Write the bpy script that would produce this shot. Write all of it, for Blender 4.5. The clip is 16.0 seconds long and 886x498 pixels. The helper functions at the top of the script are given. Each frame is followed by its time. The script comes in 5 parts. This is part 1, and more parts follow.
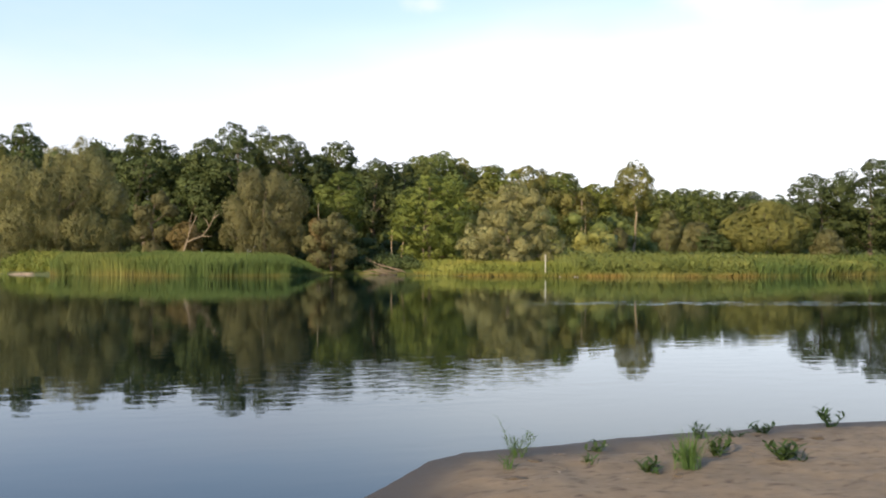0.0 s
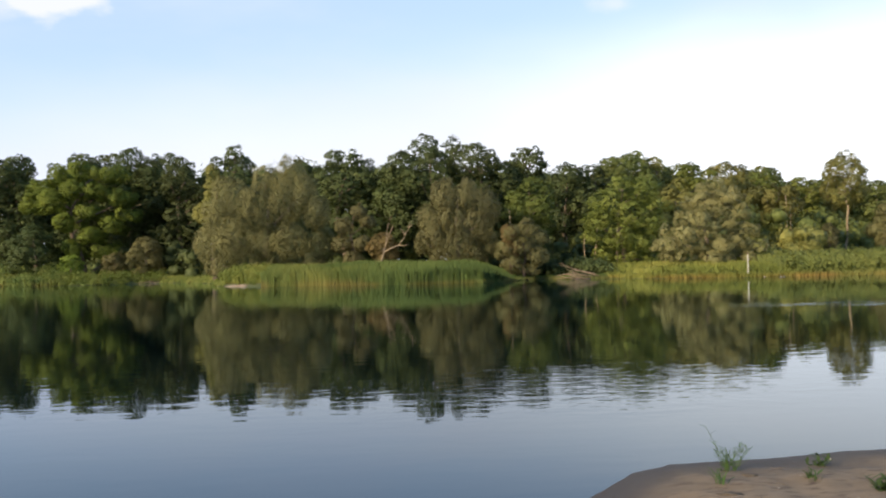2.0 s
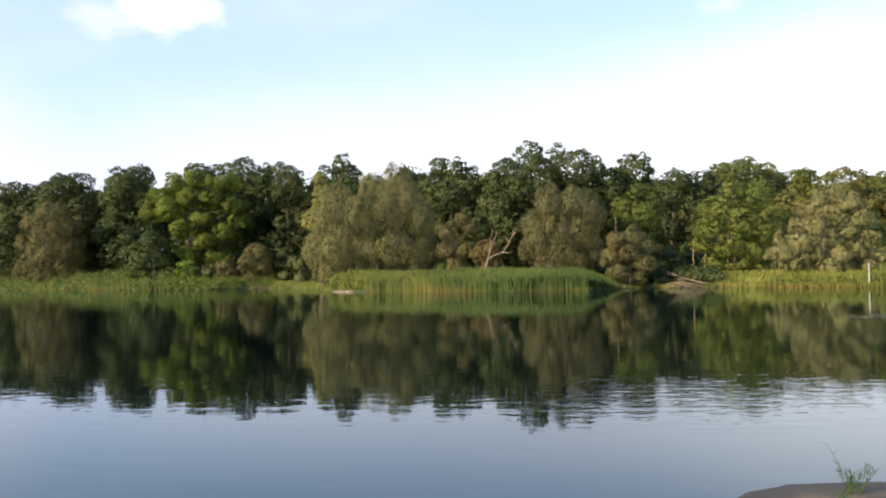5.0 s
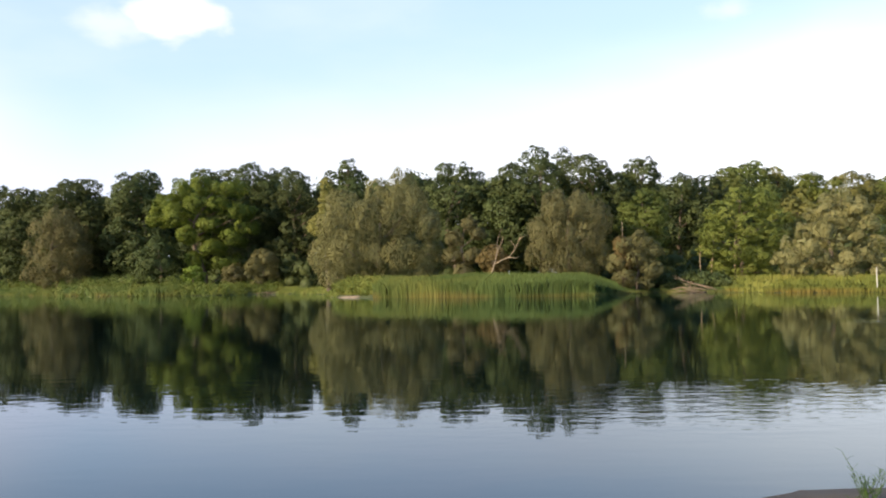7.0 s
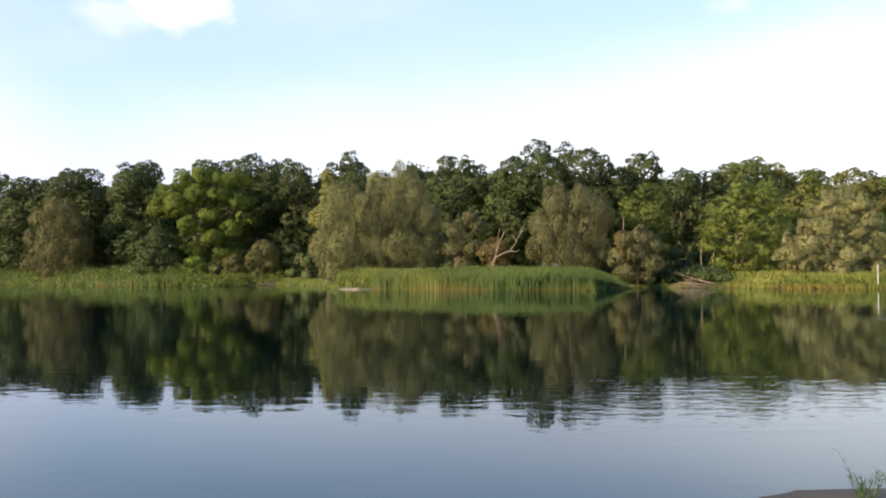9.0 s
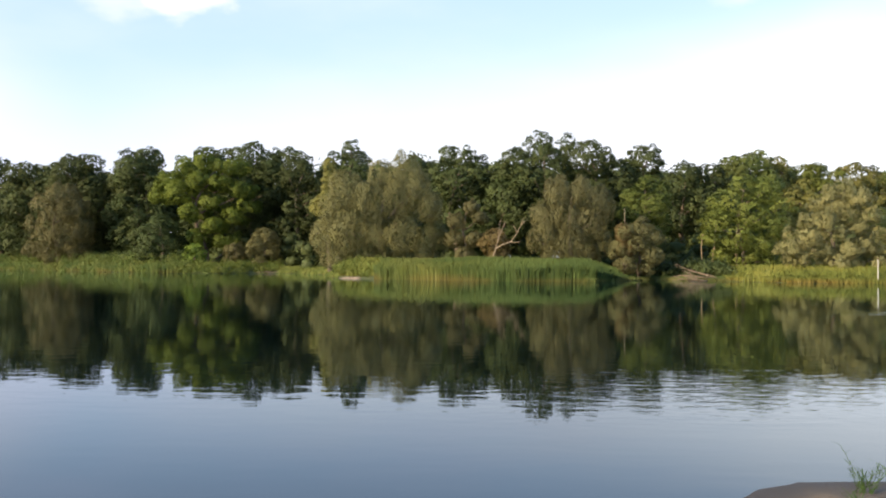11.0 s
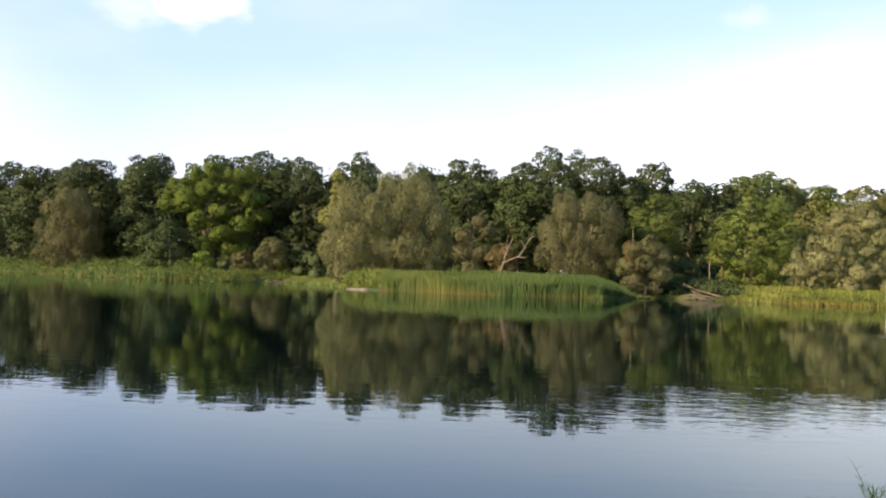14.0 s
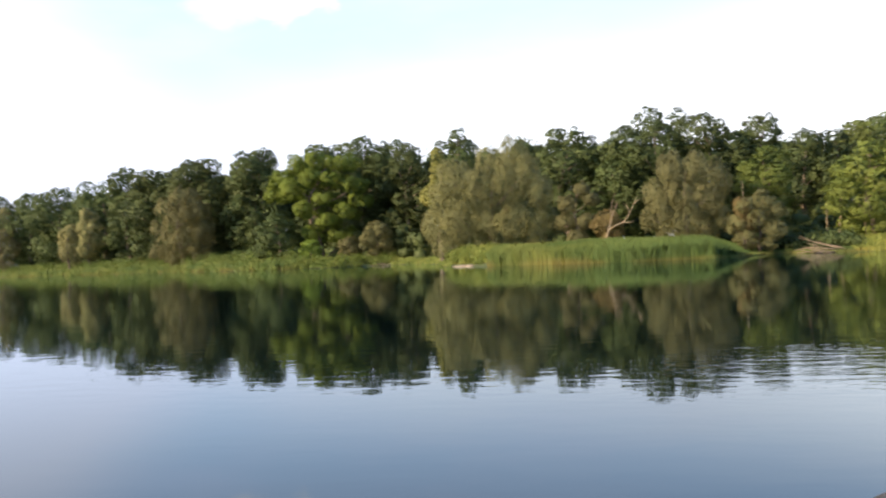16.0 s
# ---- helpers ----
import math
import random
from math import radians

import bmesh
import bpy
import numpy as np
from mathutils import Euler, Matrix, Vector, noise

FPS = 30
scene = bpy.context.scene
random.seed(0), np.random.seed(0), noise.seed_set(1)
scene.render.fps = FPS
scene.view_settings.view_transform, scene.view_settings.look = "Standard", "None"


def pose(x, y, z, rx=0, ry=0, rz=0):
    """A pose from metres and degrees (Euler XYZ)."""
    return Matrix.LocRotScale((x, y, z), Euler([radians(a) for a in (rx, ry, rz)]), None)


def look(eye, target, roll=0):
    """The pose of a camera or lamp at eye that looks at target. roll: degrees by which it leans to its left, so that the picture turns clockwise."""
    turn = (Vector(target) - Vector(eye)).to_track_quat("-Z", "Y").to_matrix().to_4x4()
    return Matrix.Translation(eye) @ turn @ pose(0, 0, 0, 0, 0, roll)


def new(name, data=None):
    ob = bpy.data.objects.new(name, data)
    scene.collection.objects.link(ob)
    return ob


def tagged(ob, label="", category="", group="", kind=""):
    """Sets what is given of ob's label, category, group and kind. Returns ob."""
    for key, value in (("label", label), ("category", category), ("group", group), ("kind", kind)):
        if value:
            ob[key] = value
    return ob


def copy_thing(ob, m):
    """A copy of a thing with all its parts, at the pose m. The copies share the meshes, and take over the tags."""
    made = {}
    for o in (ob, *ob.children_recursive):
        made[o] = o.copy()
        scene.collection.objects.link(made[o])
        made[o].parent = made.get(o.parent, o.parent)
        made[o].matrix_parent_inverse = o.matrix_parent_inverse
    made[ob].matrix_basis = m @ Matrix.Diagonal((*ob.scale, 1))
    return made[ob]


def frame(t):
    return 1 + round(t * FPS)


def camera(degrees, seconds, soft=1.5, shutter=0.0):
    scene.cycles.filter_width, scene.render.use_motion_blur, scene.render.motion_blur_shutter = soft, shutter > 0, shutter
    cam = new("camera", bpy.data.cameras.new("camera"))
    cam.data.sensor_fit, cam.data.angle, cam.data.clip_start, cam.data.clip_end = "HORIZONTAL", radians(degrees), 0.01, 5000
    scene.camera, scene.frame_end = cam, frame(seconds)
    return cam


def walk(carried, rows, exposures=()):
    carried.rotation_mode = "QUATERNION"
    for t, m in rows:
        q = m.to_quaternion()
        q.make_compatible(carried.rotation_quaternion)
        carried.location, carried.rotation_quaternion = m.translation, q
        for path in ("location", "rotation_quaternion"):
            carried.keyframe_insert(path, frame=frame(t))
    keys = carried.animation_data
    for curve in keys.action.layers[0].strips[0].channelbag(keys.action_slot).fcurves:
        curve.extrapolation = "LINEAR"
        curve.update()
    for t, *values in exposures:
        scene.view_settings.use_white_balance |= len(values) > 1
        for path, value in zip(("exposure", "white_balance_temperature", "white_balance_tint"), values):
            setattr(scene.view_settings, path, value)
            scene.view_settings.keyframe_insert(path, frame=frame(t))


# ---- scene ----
cam = camera(51.5, 16.0, soft=2.0, shutter=0.4)
PATH = [
    (0, (-0.076, -0.351, 1.744), (0.405, 1.59, 1.767), 0.2),
    (0.5, (-0.044, -0.287, 1.755), (0.366, 1.67, 1.8), -1.1),
    (1, (-0.046, -0.24, 1.753), (0.221, 1.742, 1.8), -0.5),
    (1.5, (-0.059, -0.204, 1.752), (0.098, 1.79, 1.793), -0.8),
    (2, (-0.061, -0.149, 1.738), (0.008, 1.85, 1.776), -1.3),
    (2.5, (-0.06, -0.132, 1.74), (-0.062, 1.867, 1.776), -1.4),
    (3, (-0.061, -0.089, 1.729), (-0.117, 1.91, 1.768), -1.2),
    (3.5, (-0.052, -0.051, 1.726), (-0.138, 1.947, 1.766), -1.3),
    (4, (-0.052, -0.032, 1.723), (-0.149, 1.965, 1.758), -1.2),
    (4.5, (-0.051, -0.01, 1.731), (-0.172, 1.986, 1.767), -0.9),
    (5, (-0.042, 0.034, 1.723), (-0.199, 2.027, 1.781), -0.9),
    (5.2, (-0.042, 0.038, 1.717), (-0.211, 2.03, 1.777), -1.0),
    (7.5, (-0.081, 0.071, 1.724), (-0.251, 2.063, 1.795), -1.0),
    (8, (-0.055, 0.126, 1.741), (-0.221, 2.118, 1.806), -0.6),
    (8.5, (-0.031, 0.156, 1.73), (-0.202, 2.148, 1.79), -0.5),
    (11, (-0.117, -0.004, 1.758), (-0.29, 1.988, 1.79), 0.2),
    (11.5, (-0.184, -0.023, 1.75), (-0.333, 1.971, 1.796), 1.6),
    (12, (-0.178, -0.042, 1.772), (-0.295, 1.954, 1.812), 1.4),
    (12.5, (-0.157, -0.026, 1.746), (-0.298, 1.968, 1.793), 1.6),
    (13, (-0.131, -0.012, 1.724), (-0.278, 1.982, 1.783), 2.5),
    (13.5, (-0.125, -0.004, 1.707), (-0.28, 1.989, 1.772), 1.8),
    (14, (-0.158, -0.002, 1.686), (-0.347, 1.988, 1.748), 1.6),
    (14.5, (-0.196, 0.008, 1.685), (-0.408, 1.995, 1.762), 2.8),
    (15, (-0.222, 0.071, 1.702), (-0.424, 2.06, 1.732), -0.9),
    (15.5, (-0.235, 0.128, 1.697), (-0.509, 2.109, 1.69), -1.1),
    (16, (-0.30, 0.221, 1.672), (-0.711, 2.178, 1.681), -2.5),
]
walk(cam, [(t, look(eye, target, roll)) for t, eye, target, roll in PATH],
     ((0.0, 0.32), (0.5, 0.2), (1.0, 0.12), (1.5, 0.08), (2.0, 0.17), (2.5, 0.31), (3.0, 0.37), (15.0, 0.37), (15.5, 0.33), (16.0, 0.68)))

# ---------------------------------------------------------------- sky, sun
SUN_AZ, SUN_EL = 228.0, 22.0


def make_world():
    w = bpy.data.worlds.new("evening_sky")
    scene.world = w
    w.use_nodes = True
    nt = w.node_tree
    nt.nodes.clear()
    N, L = nt.nodes.new, nt.links.new
    out, bg = N("ShaderNodeOutputWorld"), N("ShaderNodeBackground")
    sky = N("ShaderNodeTexSky")
    sky.sky_type, sky.sun_disc = "NISHITA", False
    sky.sun_elevation, sky.sun_rotation = radians(SUN_EL), radians(SUN_AZ)
    sky.air_density, sky.dust_density, sky.ozone_density = 1.0, 0.6, 1.5
    tc, sep = N("ShaderNodeTexCoord"), N("ShaderNodeSeparateXYZ")
    L(tc.outputs["Generated"], sep.inputs[0])

    def m(op, a, b=None, c=None):
        n = N("ShaderNodeMath")
        n.operation = op
        for i, v in enumerate((a, b, c)):
            if v is None:
                continue
            if isinstance(v, (int, float)):
                n.inputs[i].default_value = v
            else:
                L(v, n.inputs[i])
        return n.outputs[0]

    def noise_at(scale, detail, stretch):
        mp, ns = N("ShaderNodeMapping"), N("ShaderNodeTexNoise")
        mp.inputs["Scale"].default_value = stretch
        L(tc.outputs["Generated"], mp.inputs[0])
        L(mp.outputs[0], ns.inputs["Vector"])
        ns.inputs["Scale"].default_value, ns.inputs["Detail"].default_value = scale, detail
        return ns.outputs["Fac"]

    def ramp(v, lo, hi):
        n = N("ShaderNodeMapRange")
        n.interpolation_type = "SMOOTHSTEP"
        L(v, n.inputs["Value"])
        n.inputs["From Min"].default_value, n.inputs["From Max"].default_value = lo, hi
        return n.outputs["Result"]

    x, y, z = sep.outputs
    # a veil of thin white cloud low in the sky, its upper edge rising to the right
    edge = m("ADD", m("MULTIPLY", x, 0.10), 0.190)
    edge = m("ADD", edge, m("MULTIPLY", ramp(m("MULTIPLY", x, -1.0), 0.42, 0.62), 0.14))
    edge = m("ADD", edge, m("MULTIPLY", m("SUBTRACT", noise_at(2.2, 4, (1, 1, 2.5)), 0.5), 0.10))
    veil = m("SUBTRACT", 1.0, ramp(m("SUBTRACT", z, edge), -0.07, 0.07))
    # scattered thin cloud higher up
    high = m("MULTIPLY_ADD", ramp(noise_at(3.0, 5, (1, 1, 3.0)), 0.42, 0.72), 0.30, 0.62)
    high = m("MULTIPLY", high, m("SUBTRACT", 1.0, ramp(z, 0.27, 0.42)))
    # small bright puffs of cloud
    def puff_at(centre, inner, outer, dense):
        dist, flat = N("ShaderNodeVectorMath"), N("ShaderNodeMapping")
        dist.operation = "DISTANCE"
        flat.inputs["Scale"].default_value = (1, 1, 2.2)
        L(tc.outputs["Generated"], flat.inputs[0])
        L(flat.outputs[0], dist.inputs[0])
        dist.inputs[1].default_value = (centre[0], centre[1], centre[2] * 2.2)
        return m("MULTIPLY", m("SUBTRACT", 1.0, ramp(m("ADD", dist.outputs["Value"], lump), inner, outer)), dense)

    lump = m("MULTIPLY", m("SUBTRACT", noise_at(14, 5, (1, 1, 1.8)), 0.5), 0.11)
    puff = puff_at((-0.350, 0.895, 0.277), 0.040, 0.066, 0.95)
    puff = m("MAXIMUM", puff, puff_at((-0.395, 0.880, 0.264), 0.012, 0.050, 0.6))
    puff = m("MAXIMUM", puff, puff_at((0.500, 0.820, 0.276), 0.030, 0.110, 0.8))
    puff = m("MAXIMUM", puff, puff_at((0.215, 0.940, 0.268), 0.005, 0.040, 0.5))
    tint = N("ShaderNodeMix")
    tint.data_type, tint.blend_type = "RGBA", "MULTIPLY"
    tint.inputs["Factor"].default_value = 1.0
    L(sky.outputs[0], tint.inputs["A"])
    tint.inputs["B"].default_value = (2.0, 2.3, 2.35, 1)
    haze = N("ShaderNodeMix")
    haze.data_type = "RGBA"
    L(high, haze.inputs["Factor"])
    L(tint.outputs["Result"], haze.inputs["A"])
    haze.inputs["B"].default_value = (7.4, 8.8, 11.8, 1)
    mix = N("ShaderNodeMix")
    mix.data_type = "RGBA"
    L(veil, mix.inputs["Factor"])
    L(haze.outputs["Result"], mix.inputs["A"])
    # the veil is thin and bluish to the left, dense and warm white to the right
    shade = N("ShaderNodeMix")
    shade.data_type = "RGBA"
    L(ramp(x, -0.48, -0.12), shade.inputs["Factor"])
    shade.inputs["A"].default_value, shade.inputs["B"].default_value = (9.2, 9.8, 11.8, 1), (10.2, 10.6, 11.6, 1)
    glare = N("ShaderNodeMix")
    glare.data_type = "RGBA"
    L(ramp(x, 0.02, 0.34), glare.inputs["Factor"])
    L(shade.outputs["Result"], glare.inputs["A"])
    glare.inputs["B"].default_value = (13.2, 13.5, 14.2, 1)
    L(glare.outputs["Result"], mix.inputs["B"])
    white = N("ShaderNodeMix")
    white.data_type = "RGBA"
    L(puff, white.inputs["Factor"])
    L(mix.outputs["Result"], white.inputs["A"])
    white.inputs["B"].default_value = (10.2, 10.4, 10.8, 1)
    L(white.outputs["Result"], bg.inputs["Color"])
    bg.inputs["Strength"].default_value = 0.085
    L(bg.outputs[0], out.inputs[0])


make_world()
sun_data = bpy.data.lights.new("sun", "SUN")
sun_data.energy, sun_data.angle, sun_data.color = 5.0, radians(1.5), (1.0, 0.78, 0.49)
sun = new("sun", sun_data)
sun_dir = Vector((math.sin(radians(SUN_AZ)) * math.cos(radians(SUN_EL)), math.cos(radians(SUN_AZ)) * math.cos(radians(SUN_EL)), math.sin(radians(SUN_EL))))
sun.rotation_euler = (-sun_dir).to_track_quat("-Z", "Y").to_euler()
sun.location = sun_dir * 60

# ---------------------------------------------------------------- materials


def material(name):
    mat = bpy.data.materials.new(name)
    mat.use_nodes = True
    nt = mat.node_tree
    nt.nodes.clear()
    return mat, nt, nt.nodes.new, nt.links.new


def set_ramp(node, stops):
    el = node.color_ramp.elements
    while len(el) > 1:
        el.remove(el[-1])
    el[0].position, el[0].color = stops[0][0], (*stops[0][1], 1)
    for p, c in stops[1:]:
        e = el.new(p)
        e.color = (*c, 1)


def noise_node(nt, scale, detail=3.0, stretch=(1, 1, 1), distort=0.0):
    N, L = nt.nodes.new, nt.links.new
    geo, mp, ns = N("ShaderNodeNewGeometry"), N("ShaderNodeMapping"), N("ShaderNodeTexNoise")
    mp.inputs["Scale"].default_value = stretch
    L(geo.outputs["Position"], mp.inputs[0])
    L(mp.outputs[0], ns.inputs["Vector"])
    ns.inputs["Scale"].default_value, ns.inputs["Detail"].default_value, ns.inputs["Distortion"].default_value = scale, detail, distort
    return ns


def leaf_material(name, dark, mid, light, glow=0.28, gloss=0.25):
    """Foliage: colour varies leaf by leaf and in patches; a share of the light comes through."""
    mat, nt, N, L = material(name)
    out, geo = N("ShaderNodeOutputMaterial"), N("ShaderNodeNewGeometry")
    ns = noise_node(nt, 0.35, 3)
    add = N("ShaderNodeMath")
    add.operation = "MULTIPLY_ADD"
    L(geo.outputs["Random Per Island"], add.inputs[0])
    add.inputs[1].default_value = 0.15
    sub = N("ShaderNodeMath")
    sub.operation = "MULTIPLY_ADD"
    L(ns.outputs["Fac"], sub.inputs[0])
    sub.inputs[1].default_value, sub.inputs[2].default_value = 1.5, -0.4
    L(sub.outputs[0], add.inputs[2])
    ramp = N("ShaderNodeValToRGB")
    set_ramp(ramp, ((0.0, dark), (0.5, mid), (1.0, light)))
    L(add.outputs[0], ramp.inputs[0])
    hue = N("ShaderNodeHueSaturation")
    info = N("ShaderNodeObjectInfo")
    mr = N("ShaderNodeMapRange")
    L(info.outputs["Random"], mr.inputs["Value"])
    mr.inputs["To Min"].default_value, mr.inputs["To Max"].default_value = 0.492, 0.508
    L(mr.outputs[0], hue.inputs["Hue"])
    mv = N("ShaderNodeMapRange")
    L(info.outputs["Random"], mv.inputs["Value"])
    mv.inputs["To Min"].default_value, mv.inputs["To Max"].default_value = 0.88, 1.15
    L(mv.outputs[0], hue.inputs["Value"])
    L(ramp.outputs[0], hue.inputs["Color"])
    p, tr, mix = N("ShaderNodeBsdfPrincipled"), N("ShaderNodeBsdfTranslucent"), N("ShaderNodeMixShader")
    p.inputs["Roughness"].default_value = 0.62
    p.inputs["Specular IOR Level"].default_value = gloss
    L(hue.outputs[0], p.inputs["Base Color"])
    L(hue.outputs[0], tr.inputs["Color"])
    mix.inputs[0].default_value = glow
    L(p.outputs[0], mix.inputs[1])
    L(tr.outputs[0], mix.inputs[2])
    L(mix.outputs[0], out.inputs[0])
    return mat


def plain_material(name, dark, light, scale=4.0, rough=0.85, bump=0.3, stretch=(1, 1, 1), fine=40.0):
    mat, nt, N, L = material(name)
    out, p = N("ShaderNodeOutputMaterial"), N("ShaderNodeBsdfPrincipled")
    a, b = noise_node(nt, scale, 5, stretch), noise_node(nt, fine, 3, stretch)
    mx = N("ShaderNodeMath")
    mx.operation = "MULTIPLY_ADD"
    L(b.outputs["Fac"], mx.inputs[0])
    mx.inputs[1].default_value = 0.45
    L(a.outputs["Fac"], mx.inputs[2])
    ramp = N("ShaderNodeValToRGB")
    set_ramp(ramp, ((0.42, dark), (0.98, light)))
    L(mx.outputs[0], ramp.inputs[0])
    L(ramp.outputs[0], p.inputs["Base Color"])
    p.inputs["Roughness"].default_value = rough
    bp = N("ShaderNodeBump")
    bp.inputs["Strength"].default_value, bp.inputs["Distance"].default_value = bump, 0.03
    L(mx.outputs[0], bp.inputs["Height"])
    L(bp.outputs[0], p.inputs["Normal"])
    L(p.outputs[0], out.inputs[0])
    return mat


def reed_material(name, base, low, high, tip, top):
    """Reeds: straw-coloured at the foot, green above, in large uneven patches."""
    mat, nt, N, L = material(name)
    out, geo, sep = N("ShaderNodeOutputMaterial"), N("ShaderNodeNewGeometry"), N("ShaderNodeSeparateXYZ")
    L(geo.outputs["Position"], sep.inputs[0])
    ns = noise_node(nt, 0.13, 3)
    ad = N("ShaderNodeMath")
    ad.operation = "MULTIPLY_ADD"
    L(geo.outputs["Random Per Island"], ad.inputs[0])
    ad.inputs[1].default_value = 0.25
    sb = N("ShaderNodeMath")
    sb.operation = "MULTIPLY_ADD"
    L(ns.outputs["Fac"], sb.inputs[0])
    sb.inputs[1].default_value, sb.inputs[2].default_value = 2.2, -0.8
    L(sb.outputs[0], ad.inputs[2])
    green = N("ShaderNodeValToRGB")
    set_ramp(green, ((0.0, low), (0.55, high), (1.0, tip)))
    L(ad.outputs[0], green.inputs[0])
    mr = N("ShaderNodeMapRange")
    L(sep.outputs[2], mr.inputs["Value"])
    mr.inputs["From Min"].default_value, mr.inputs["From Max"].default_value = 0.15, top
    mr.inputs["To Min"].default_value, mr.inputs["To Max"].default_value = 0.48, 0.0
    mm = N("ShaderNodeMath")
    mm.operation = "MULTIPLY"
    L(mr.outputs[0], mm.inputs[0])
    n2 = noise_node(nt, 0.2, 2)
    r2 = N("ShaderNodeMapRange")
    L(n2.outputs["Fac"], r2.inputs["Value"])
    r2.inputs["From Min"].default_value, r2.inputs["From Max"].default_value = 0.36, 0.58
    L(r2.outputs[0], mm.inputs[1])
    mix = N("ShaderNodeMix")
    mix.data_type = "RGBA"
    L(mm.outputs[0], mix.inputs["Factor"])
    L(green.outputs[0], mix.inputs["A"])
    mix.inputs["B"].default_value = (*base, 1)
    p, tr, ms = N("ShaderNodeBsdfPrincipled"), N("ShaderNodeBsdfTranslucent"), N("ShaderNodeMixShader")
    p.inputs["Roughness"].default_value = 0.6
    p.inputs["Specular IOR Level"].default_value = 0.25
    L(mix.outputs["Result"], p.inputs["Base Color"])
    L(mix.outputs["Result"], tr.inputs["Color"])
    ms.inputs[0].default_value = 0.3
    L(p.outputs[0], ms.inputs[1])
    L(tr.outputs[0], ms.inputs[2])
    L(ms.outputs[0], out.inputs[0])
    return mat


def water_material():
    mat, nt, N, L = material("river_water")
    out, p, gloss = N("ShaderNodeOutputMaterial"), N("ShaderNodeBsdfDiffuse"), N("ShaderNodeBsdfGlossy")
    murk = noise_node(nt, 0.08, 3)
    ramp = N("ShaderNodeValToRGB")
    set_ramp(ramp, ((0.3, (0.002, 0.005, 0.006)), (0.7, (0.003, 0.008, 0.009))))
    L(murk.outputs["Fac"], ramp.inputs[0])
    L(ramp.outputs[0], p.inputs["Color"])
    gloss.inputs["Color"].default_value = (0.88, 0.95, 1.0, 1)
    gloss.inputs["Roughness"].default_value = 0.012
    # slow swell, small ripples, and patches where the current roughens the surface
    swell, ripple, fine = noise_node(nt, 2.3, 2, (0.55, 1.15, 1)), noise_node(nt, 4.0, 2, (0.55, 1.1, 1), 0.4), noise_node(nt, 6.0, 2, (0.6, 1, 1))
    patch = noise_node(nt, 0.10, 3, (0.55, 1.1, 1), 0.6)
    pm = N("ShaderNodeMapRange")
    pm.interpolation_type = "SMOOTHSTEP"
    L(patch.outputs["Fac"], pm.inputs["Value"])
    pm.inputs["From Min"].default_value, pm.inputs["From Max"].default_value = 0.50, 0.66
    pm.inputs["To Min"].default_value, pm.inputs["To Max"].default_value = 0.05, 1.0
    # a thin line of broken water along the current
    geo, sep = N("ShaderNodeNewGeometry"), N("ShaderNodeSeparateXYZ")
    L(geo.outputs["Position"], sep.inputs[0])

    def m(op, a, b, c=None):
        n = N("ShaderNodeMath")
        n.operation = op
        for i, v in enumerate((a, b, c)):
            if v is None:
                continue
            if isinstance(v, (int, float)):
                n.inputs[i].default_value = v
            else:
                L(v, n.inputs[i])
        return n.outputs[0]

    wob = noise_node(nt, 0.35, 3)
    line = m("ADD", m("MULTIPLY_ADD", sep.outputs[0], 0.20, -37.4), sep.outputs[1])
    line = m("ABSOLUTE", m("ADD", line, m("MULTIPLY_ADD", wob.outputs["Fac"], 2.6, -1.3)), 0.0)
    line = m("ABSOLUTE", m("SUBTRACT", line, 0.9), 0.0)
    lm = N("ShaderNodeMapRange")
    lm.interpolation_type = "SMOOTHSTEP"
    L(line, lm.inputs["Value"])
    lm.inputs["From Min"].default_value, lm.inputs["From Max"].default_value = 0.1, 0.8
    lm.inputs["To Min"].default_value, lm.inputs["To Max"].default_value = 1.0, 0.0
    along = N("ShaderNodeMapRange")
    along.interpolation_type = "SMOOTHSTEP"
    L(sep.outputs[0], along.inputs["Value"])
    along.inputs["From Min"].default_value, along.inputs["From Max"].default_value = 10.0, 17.0
    broken = noise_node(nt, 1.1, 3, (0.35, 1.4, 1))
    bm_ = N("ShaderNodeMapRange")
    L(broken.outputs["Fac"], bm_.inputs["Value"])
    bm_.inputs["From Min"].default_value, bm_.inputs["From Max"].default_value = 0.50, 0.62
    race = m("MULTIPLY", m("MULTIPLY", lm.outputs[0], along.outputs[0]), bm_.outputs[0])
    # a patch of livelier ripples off the bank
    px = m("DIVIDE", m("ADD", sep.outputs[0], -2.8), 3.0)
    py = m("DIVIDE", m("ADD", sep.outputs[1], -13.6), 3.3)
    rr = m("ADD", m("ADD", m("MULTIPLY", px, px), m("MULTIPLY", py, py)), m("MULTIPLY_ADD", wob.outputs["Fac"], 1.6, -0.8))
    near_patch = N("ShaderNodeMapRange")
    near_patch.interpolation_type = "SMOOTHSTEP"
    L(rr, near_patch.inputs["Value"])
    near_patch.inputs["From Min"].default_value, near_patch.inputs["From Max"].default_value = 0.2, 1.3
    near_patch.inputs["To Min"].default_value, near_patch.inputs["To Max"].default_value = 1.0, 0.0
    # the breeze touches the water more out towards the far shore
    open_water = N("ShaderNodeMapRange")
    open_water.interpolation_type = "SMOOTHSTEP"
    L(sep.outputs[1], open_water.inputs["Value"])
    open_water.inputs["From Min"].default_value, open_water.inputs["From Max"].default_value = 9.0, 12.5
    open_water.inputs["To Min"].default_value, open_water.inputs["To Max"].default_value = 0.12, 0.42
    h = m("MULTIPLY", swell.outputs["Fac"], open_water.outputs[0])
